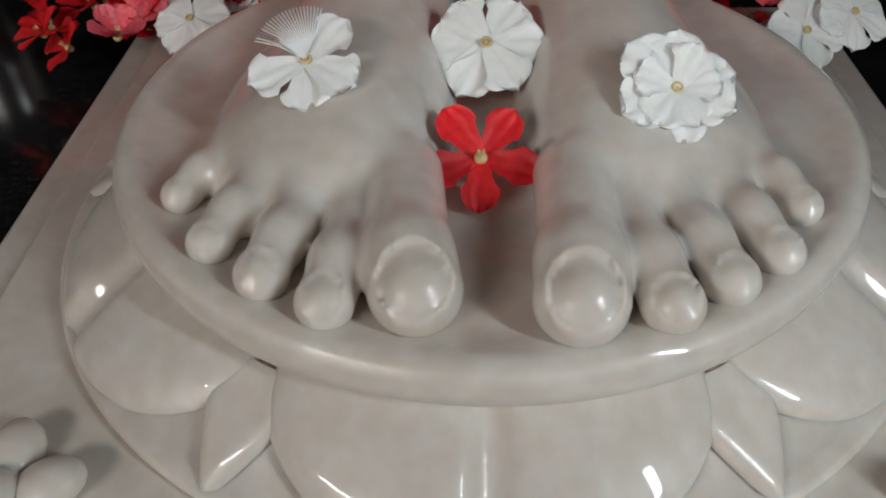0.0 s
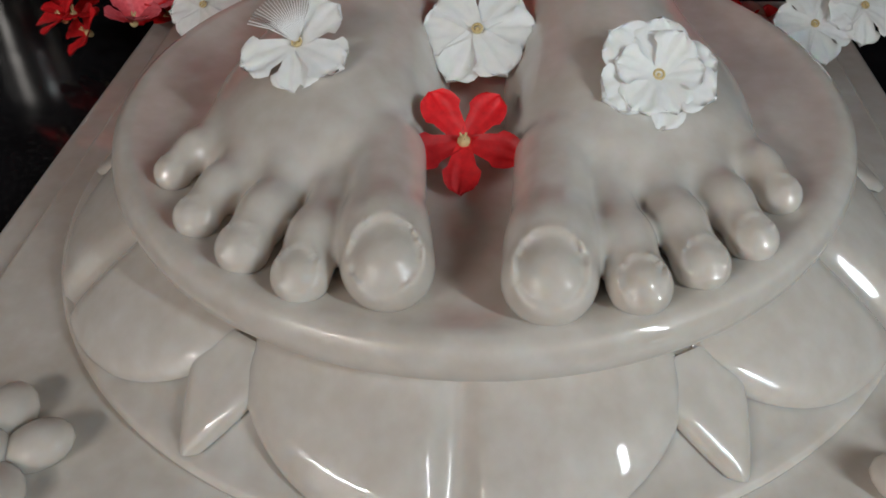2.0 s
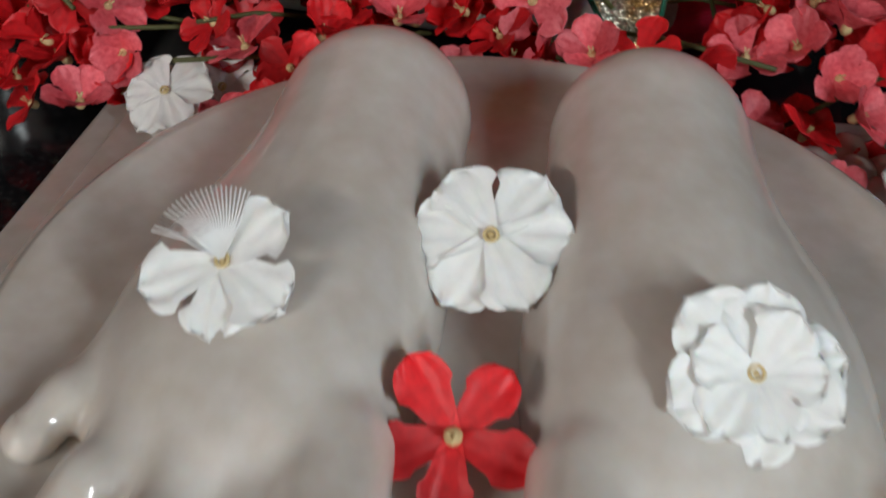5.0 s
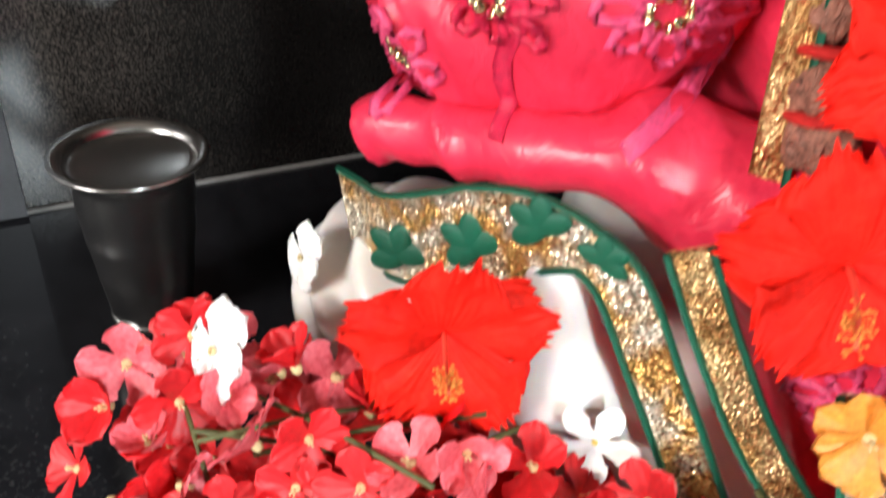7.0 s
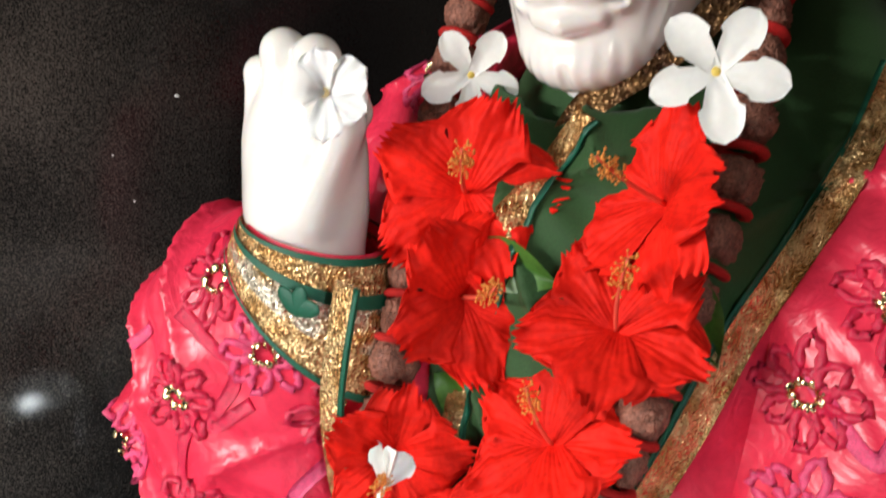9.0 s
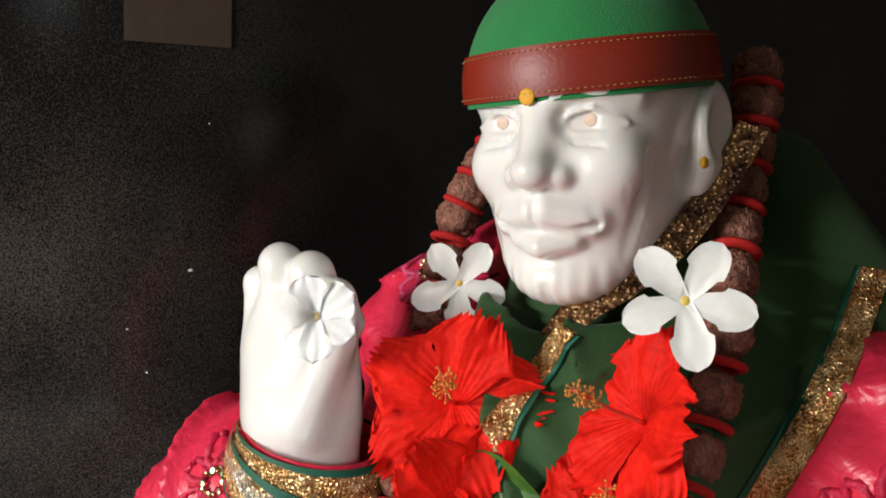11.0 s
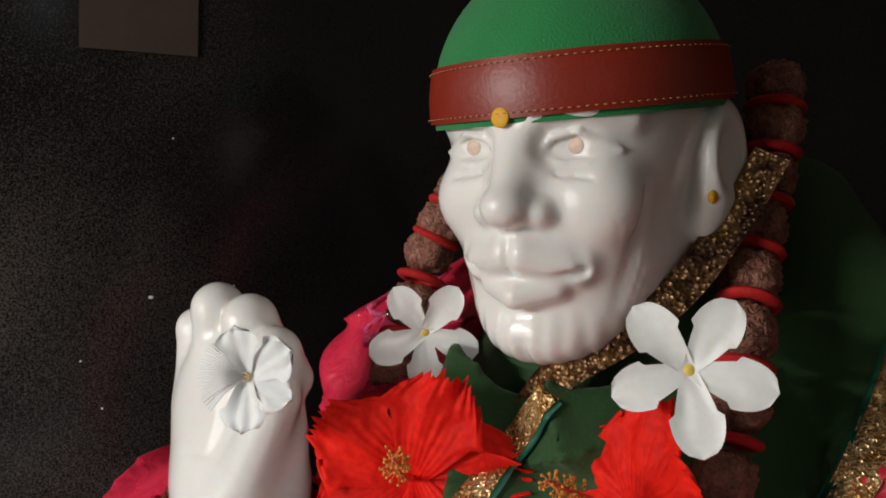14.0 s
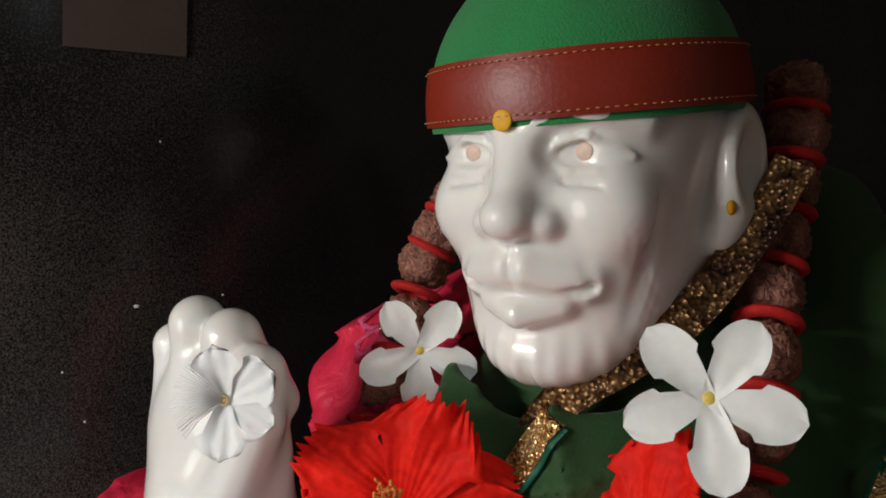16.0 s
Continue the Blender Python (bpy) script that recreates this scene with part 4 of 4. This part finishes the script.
# white flowers
P_WHITE = [petal(0.0185, 0.0165, 0.06, -0.10, 0.0016, 0.66, 0.2, seed=k + 20) for k in range(4)]
white_eye = joined(blob((0.0010, 0.0010, 0.0014), 12, 8), lathe([(0.0014 + 0.0004 * math.cos(t), 0.0012 + 0.0006 * math.sin(t)) for t in [2 * math.pi * k / 8 for k in range(9)]], 20))
WHITE = "white flowers"
double = flower("white_flower", P_WHITE, 6, WHITE_PETAL, "double white flower lying on the marble foot", WHITE, 8, white_eye, CREAM, 9, 31, 2)
double.matrix_basis = facing((0.0575, -0.0400, 0.0290), (0.05, -0.55, 0.8), 20, 1.10)
middle = flower("white_flower", P_WHITE, 6, WHITE_PETAL, "open white flower lying between the marble feet", WHITE, 4, white_eye, CREAM, 8, 33, 1)
middle.matrix_basis = facing((0.0000, -0.0010, 0.0245), (0.0, -0.55, 0.85), 0, 1.18)
fringe = flower("white_flower", P_WHITE, 4, WHITE_PETAL, "white flower with a fringe of stamens on the marble foot", WHITE, 16, white_eye, CREAM, 12, 35, 1, arc=245)
hairs = [tube([(0, 0, 0.001), (0.008 * math.cos(a), 0.008 * math.sin(a), 0.005), (0.0145 * math.cos(a + 0.1), 0.0145 * math.sin(a + 0.1), 0.007)], 0.00022, 5) for a in [math.radians(218 + 4.5 * k) for k in range(23)]]
part("fringe", mesh_of("fringe", *joined(*hairs), WHITE_PETAL), fringe, "fine white stamens")
fringe.matrix_basis = facing((-0.0575, -0.0290, 0.0330), (-0.1, -0.45, 0.85), -145, 1.06)
for p, d, s in (((-0.149, 0.130, -0.028), (-0.1, -0.5, 0.9), 10), ((0.160, 0.118, -0.030), (0.1, -0.6, 0.8), 40), ((-0.225, 0.190, 0.036), (-0.4, -0.7, 0.4), 70), ((0.185, 0.128, -0.025), (0.3, -0.5, 0.8), 0),
                ((-0.132, 0.150, -0.036), (-0.1, -0.7, 0.6), 130)):
    copy_thing(middle, facing(p, d, s, 0.98))["label"] = "white flower at the edge of the red heap"
P_RED5 = [petal(0.0190, 0.0125, 0.10, -0.10, 0.0012, 0.55, seed=k + 50, neck=0.30) for k in range(3)]
star = flower("red_star_flower", P_RED5, 5, OLEANDER_RED, "single red five-petalled flower between the marble feet", "", 10, throat, CREAM, 4, 41)
star.matrix_basis = facing((-0.0022, -0.0525, 0.0120), (0.0, -0.60, 0.8), -90, 1.02)

# hibiscus
P_HIB = [petal(0.045, 0.046, 0.05, -0.30, 0.0056, 0.66, seed=k + 70, nu=44, nv=20, neck=0.20) for k in range(5)]


def stamen_column(bend):
    line = [Vector((bend * t * t * 0.02, 0, 0.053 * t)) for t in [k / 10 for k in range(11)]]
    dots = []
    r2 = random.Random(5)
    for k in range(60):
        t = r2.uniform(0.62, 1.0)
        p = Vector((bend * t * t * 0.02, 0, 0.053 * t))
        a = r2.uniform(0, 2 * math.pi)
        o = Vector((math.cos(a), math.sin(a), r2.uniform(-0.3, 0.6))) * r2.uniform(0.0025, 0.0052)
        dots += [moved(blob((0.0007, 0.0007, 0.0007), 6, 4), Matrix.Translation(p + o)), tube([p, p + o], 0.00018, 4)]
    return tube(line, lambda t: 0.0012 - 0.0005 * t, 8), joined(*dots)


HIB = flower("hibiscus", P_HIB, 5, HIBISCUS, "large open red hibiscus on the statue's chest", "hibiscus flowers", 34, None, None, 9, 51)
col, dots = stamen_column(0.5)
part("style", mesh_of("style", *col, STYLE_RED), HIB, "pinkish red style")
part("stamen_head", mesh_of("stamen_head", *dots, STAMEN), HIB, "orange yellow anthers")
HIBS = [((-0.047, 0.290, 0.321), (0.40, -1, 0.40), 75, 0.92), ((0.034, 0.318, 0.328), (-0.55, -0.85, 0.45), 20, 0.94), ((-0.037, 0.262, 0.282), (0.80, -0.65, 0.30), 130, 0.92),
        ((0.026, 0.266, 0.281), (0.08, -0.68, 0.75), 50, 0.90), ((0.010, 0.252, 0.234), (-0.10, -0.72, 0.68), 85, 0.84), ((-0.054, 0.238, 0.214), (0.55, -0.85, 0.10), 150, 0.80),
        ((-0.010, 0.240, 0.190), (0.2, -1, 0.45), 20, 0.74), ((-0.036, 0.230, 0.158), (-0.1, -1, 0.2), 70, 0.74), ((-0.040, 0.212, 0.102), (0.15, -1, 0.3), 250, 0.86)]
for k, (p, d, s, z) in enumerate(HIBS):
    m = facing(Vector((p[0], min(front(p[0], p[2]) - 0.010, p[1]), p[2])), d, s, z)
    if k:
        copy_thing(HIB, m)
    else:
        HIB.matrix_basis = m
big = copy_thing(HIB, facing((-0.147, 0.180, 0.054), (0.45, -0.9, 0.15), 88, 0.88))
big["label"] = "large red hibiscus standing in the statue's lap"

# plumeria
P_PLU = [petal(0.0345, 0.0212, 0.10, -0.20, 0.0, 0.52, seed=k + 90, nu=14, nv=18, neck=0.28) for k in range(3)]
plu_eye = blob((0.0028, 0.0028, 0.0016), 14, 8)
plu = flower("white_plumeria", P_PLU, 5, PLUMERIA, "waxy white plumeria tucked beside the statue's chin", "plumerias", 18, plu_eye, PLUMERIA_EYE, 5, 61)
plu.matrix_basis = facing((0.0455, 0.2800, 0.3775), (0.25, -1, 0.25), -8, 0.72)
copy_thing(plu, facing((-0.0650, 0.3080, 0.3650), (0.65, -1, 0.10), -88, 0.92))
lap_plu = copy_thing(plu, facing((-0.0925, 0.1870, 0.0240), (0.1, -1, 0.35), 70, 0.62))
lap_plu["label"] = "waxy white plumeria lying in the statue's lap"
small_white = copy_thing(fringe, SHRINE @ facing((-0.0890, 0.2360, 0.3600), (0.35, -1, 0.20), -90, 0.95))
small_white["label"] = "white flower with stamens stuck on the raised palm"
edge = copy_thing(middle, SHRINE @ facing((-0.228, 0.216, 0.030), (-0.5, -0.8, 0.3), 60, 0.7))
edge["label"] = "small white flower on the statue's knee"
bud = joined(*[moved(petal(0.017, 0.011, 0.35, 0.35, 0.001, 0.6, seed=130 + k), pose(0, -0.001 * k, 0, 20 * k, -75 + 22 * k, 10 + 25 * k)) for k in range(3)], tube([(0, 0, 0.0), (-0.002, 0, -0.012)], 0.0014, 8))
thing("white_bud", *moved(bud, Matrix.Translation((-0.045, 0.2165, 0.214))), PLUMERIA, "small white bud lying on the hibiscus", "flower bud")
P_OR = [petal(0.017, 0.012, 0.1, -0.2, 0.001, 0.7, seed=k + 110) for k in range(3)]
marigold = flower("orange_flower", P_OR, 9, ORANGE, "small orange flower on the robe's hem", "", 25, throat, CREAM, 10, 71)
marigold.matrix_basis = facing((-0.022, 0.183, 0.070), (0.2, -1, 0.3), 0, 0.95)


# leaves among the hibiscus
def leaf_mesh(seed):
    def fn(u, v_):
        s = 2 * u - 1
        wdt = math.sin(math.pi * v_ ** 0.8) * 0.011
        return s * wdt, 0.001 * math.sin(6 * v_ + seed) - 0.003 * abs(s), 0.042 * v_
    return sheet(fn, 8, 16)


for k, (x, z, a) in enumerate(((-0.045, 0.350, 150), (-0.040, 0.300, 100), (0.040, 0.305, 150), (-0.048, 0.245, 120), (0.035, 0.255, -60), (0.030, 0.200, -70))):
    v, f = leaf_mesh(k)
    M = Matrix.Translation((x, front(x, z) - 0.003, z)) @ Matrix.Rotation(math.radians(a), 4, "Y")
    thing("hibiscus_leaf", *moved((v, f), M), LEAF, "green leaf under the red hibiscus flowers", "leaf", "hibiscus leaves")


# ---------- embroidery on the robe ----------
def ribbon_flower(x, z, size, seed, tone):
    r3 = random.Random(seed)
    loops = []
    for k in range(8):
        a = 2 * math.pi * k / 8 + r3.uniform(-0.15, 0.15)
        line = []
        for i in range(15):
            t = 2 * math.pi * i / 14
            rr = size * (0.70 + 0.34 * math.cos(t - math.pi) + 0.04 * math.sin(4 * t + k)) * (1 + 0.12 * math.sin(3 * k + seed))
            off = 0.21 * size * math.sin(t)
            px, pz = x + rr * math.cos(a) - off * math.sin(a), z + rr * math.sin(a) + off * math.cos(a)
            line.append((px, front(px, pz, (robe,)) - 0.0010, pz))
        loops.append(tube(line, lambda t: 0.0020 + 0.0007 * math.sin(46 * t + seed + k), 6))
    ob = thing("ribbon_flower", *joined(*loops), tone, "looped pink ribbon flower sewn on the satin robe", "embroidery", "ribbon flowers")
    disc = lathe([(0.0004, 0.0003), (0.0021, 0.0005), (0.0023, 0.0), (0.0004, -0.0002)], 12)
    for k in range(10):
        a = 2 * math.pi * k / 10 + seed
        px, pz = x + 0.29 * size * math.cos(a), z + 0.27 * size * math.sin(a)
        part("sequin", mesh_of("sequin", *moved(disc, facing((px, front(px, pz, (robe,)) - 0.0022, pz), (r3.uniform(-0.5, 0.5), -1, r3.uniform(-0.3, 0.6)), 0)), SEQUIN_GOLD), ob, "pale gold sequin")


FLOWERS = [(-0.169, 0.210), (-0.110, 0.149), (-0.092, 0.213), (-0.202, 0.114), (-0.160, 0.266), (-0.222, 0.165), (-0.160, 0.150), (-0.125, 0.240), (0.115, 0.30), (0.100, 0.22), (0.150, 0.26), (0.075, 0.16), (0.13, 0.17),
           (0.04, 0.09), (0.09, 0.06), (-0.02, 0.05), (0.06, 0.02), (-0.11, 0.36), (-0.085, 0.345), (0.135, 0.345), (0.092, 0.262), (0.12, 0.12)]
for k, (x, z) in enumerate(FLOWERS):
    ribbon_flower(x, z, 0.019, k, EMBROIDERY if k % 2 else DARK_EMBROIDERY)
for k, pts in enumerate((((-0.155, 0.10), (-0.158, 0.125), (-0.150, 0.150), (-0.168, 0.17), (-0.160, 0.21)), ((-0.225, 0.13), (-0.205, 0.165), (-0.222, 0.20), (-0.200, 0.235)), ((-0.130, 0.215), (-0.150, 0.20), (-0.14, 0.23), (-0.175, 0.25)),
                         ((0.09, 0.27), (0.12, 0.25), (0.13, 0.29), (0.16, 0.30)), ((0.09, 0.12), (0.11, 0.15), (0.10, 0.19), (0.13, 0.21)), ((-0.11, 0.11), (-0.095, 0.135), (-0.11, 0.165), (-0.098, 0.19)))):
    thing("ribbon_vine", *strip(pts, 0.0065, 40, 3, 0.0016), EMBROIDERY if k % 2 else DARK_EMBROIDERY, "curving pink ribbon vine sewn on the satin robe", "embroidery", "ribbon vines")

# green leaves worked into the sequin hems
for x, y, z, a, s in ((-0.184, 0.2165, 0.048, 10, 1.25), (-0.151, 0.2075, 0.070, 25, 1.15), (-0.127, 0.2020, 0.090, 20, 1.0), (-0.105, 0.2010, 0.086, -40, 0.8), (0.004, 0.1745, 0.048, 50, 1.0), (0.020, 0.1640, 0.006, 40, 1.0)):
    lobes = joined(*[moved(blob((0.0075, 0.0012, 0.0042), 14, 8), pose(0.004 * math.cos(b), 0, 0.004 * math.sin(b), 0, -math.degrees(b), 0)) for b in (0.2, 1.3, 2.4, 3.6)])
    thing("green_applique", *moved(lobes, Matrix.Translation((x, y, z)) @ Matrix.Rotation(math.radians(-a), 4, "Y") @ Matrix.Scale(s, 4)), PIPING, "dark green leaf worked on the sequin hem", "embroidery", "green leaves of the hem")
thing("green_applique", *moved(joined(*[moved(blob((0.0075, 0.0012, 0.0042), 14, 8), pose(0.005 * math.cos(b), 0, 0.003 * math.sin(b), 0, -math.degrees(b), 0)) for b in (0.2, 1.3, 2.4)]), Matrix.Translation((-0.098, 0.229, 0.272))), PIPING,
      "dark green leaf worked on the sleeve cuff", "embroidery", "green leaves of the hem")

# ---------- steel tumbler ----------
tumbler = root("steel_tumbler", Matrix.Translation((-0.357, 0.290, TABLE)), "shiny stainless steel tumbler with a flared rim on the granite", "tumbler")
part("cup", mesh_of("cup", *lathe([(0.0005, 0.001), (0.0215, 0.001), (0.0230, 0.003), (0.0230, 0.007), (0.0220, 0.009), (0.0235, 0.012), (0.0256, 0.030), (0.0262, 0.032), (0.0264, 0.036), (0.0286, 0.055), (0.0293, 0.057), (0.0295, 0.061), (0.0305, 0.075), (0.0311, 0.077), (0.0315, 0.094), (0.0335, 0.102), (0.0385, 0.1055), (0.0405, 0.1065), (0.0402, 0.1075),
                                 (0.037, 0.1072), (0.0325, 0.1045), (0.0303, 0.096), (0.0275, 0.055), (0.0225, 0.014), (0.0005, 0.012)], 72), STEEL), tumbler)
part("base_ring", mesh_of("base_ring", *lathe([(0.0227 + 0.001 * math.cos(t), 0.0035 + 0.0035 * math.sin(t)) for t in [2 * math.pi * k / 10 for k in range(11)]], 72), STEEL), tumbler)

part("lid", mesh_of("lid", *lathe([(0.0005, 0.1005), (0.026, 0.1005), (0.0285, 0.1015), (0.0315, 0.1030), (0.0320, 0.1015), (0.0300, 0.0985), (0.0005, 0.0985)], 72), STEEL), tumbler, "flat brushed steel lid")

# ---------- stand the statue's things in their place ----------
WORN = ("seated_statue", "satin_robe", "green_shawl", "gold_trim", "brocade_collar", "sleeve_cuff", "cloth_cap", "turmeric_mark", "painted_iris", "bead_garland", "hibiscus", "white_plumeria", "white_bud", "orange_flower",
        "hibiscus_leaf", "ribbon_flower", "ribbon_vine", "green_applique")
for ob in list(scene.objects):
    if ob.parent is None and ob.name.split(".")[0] in WORN:
        ob.matrix_basis = SHRINE @ ob.matrix_basis
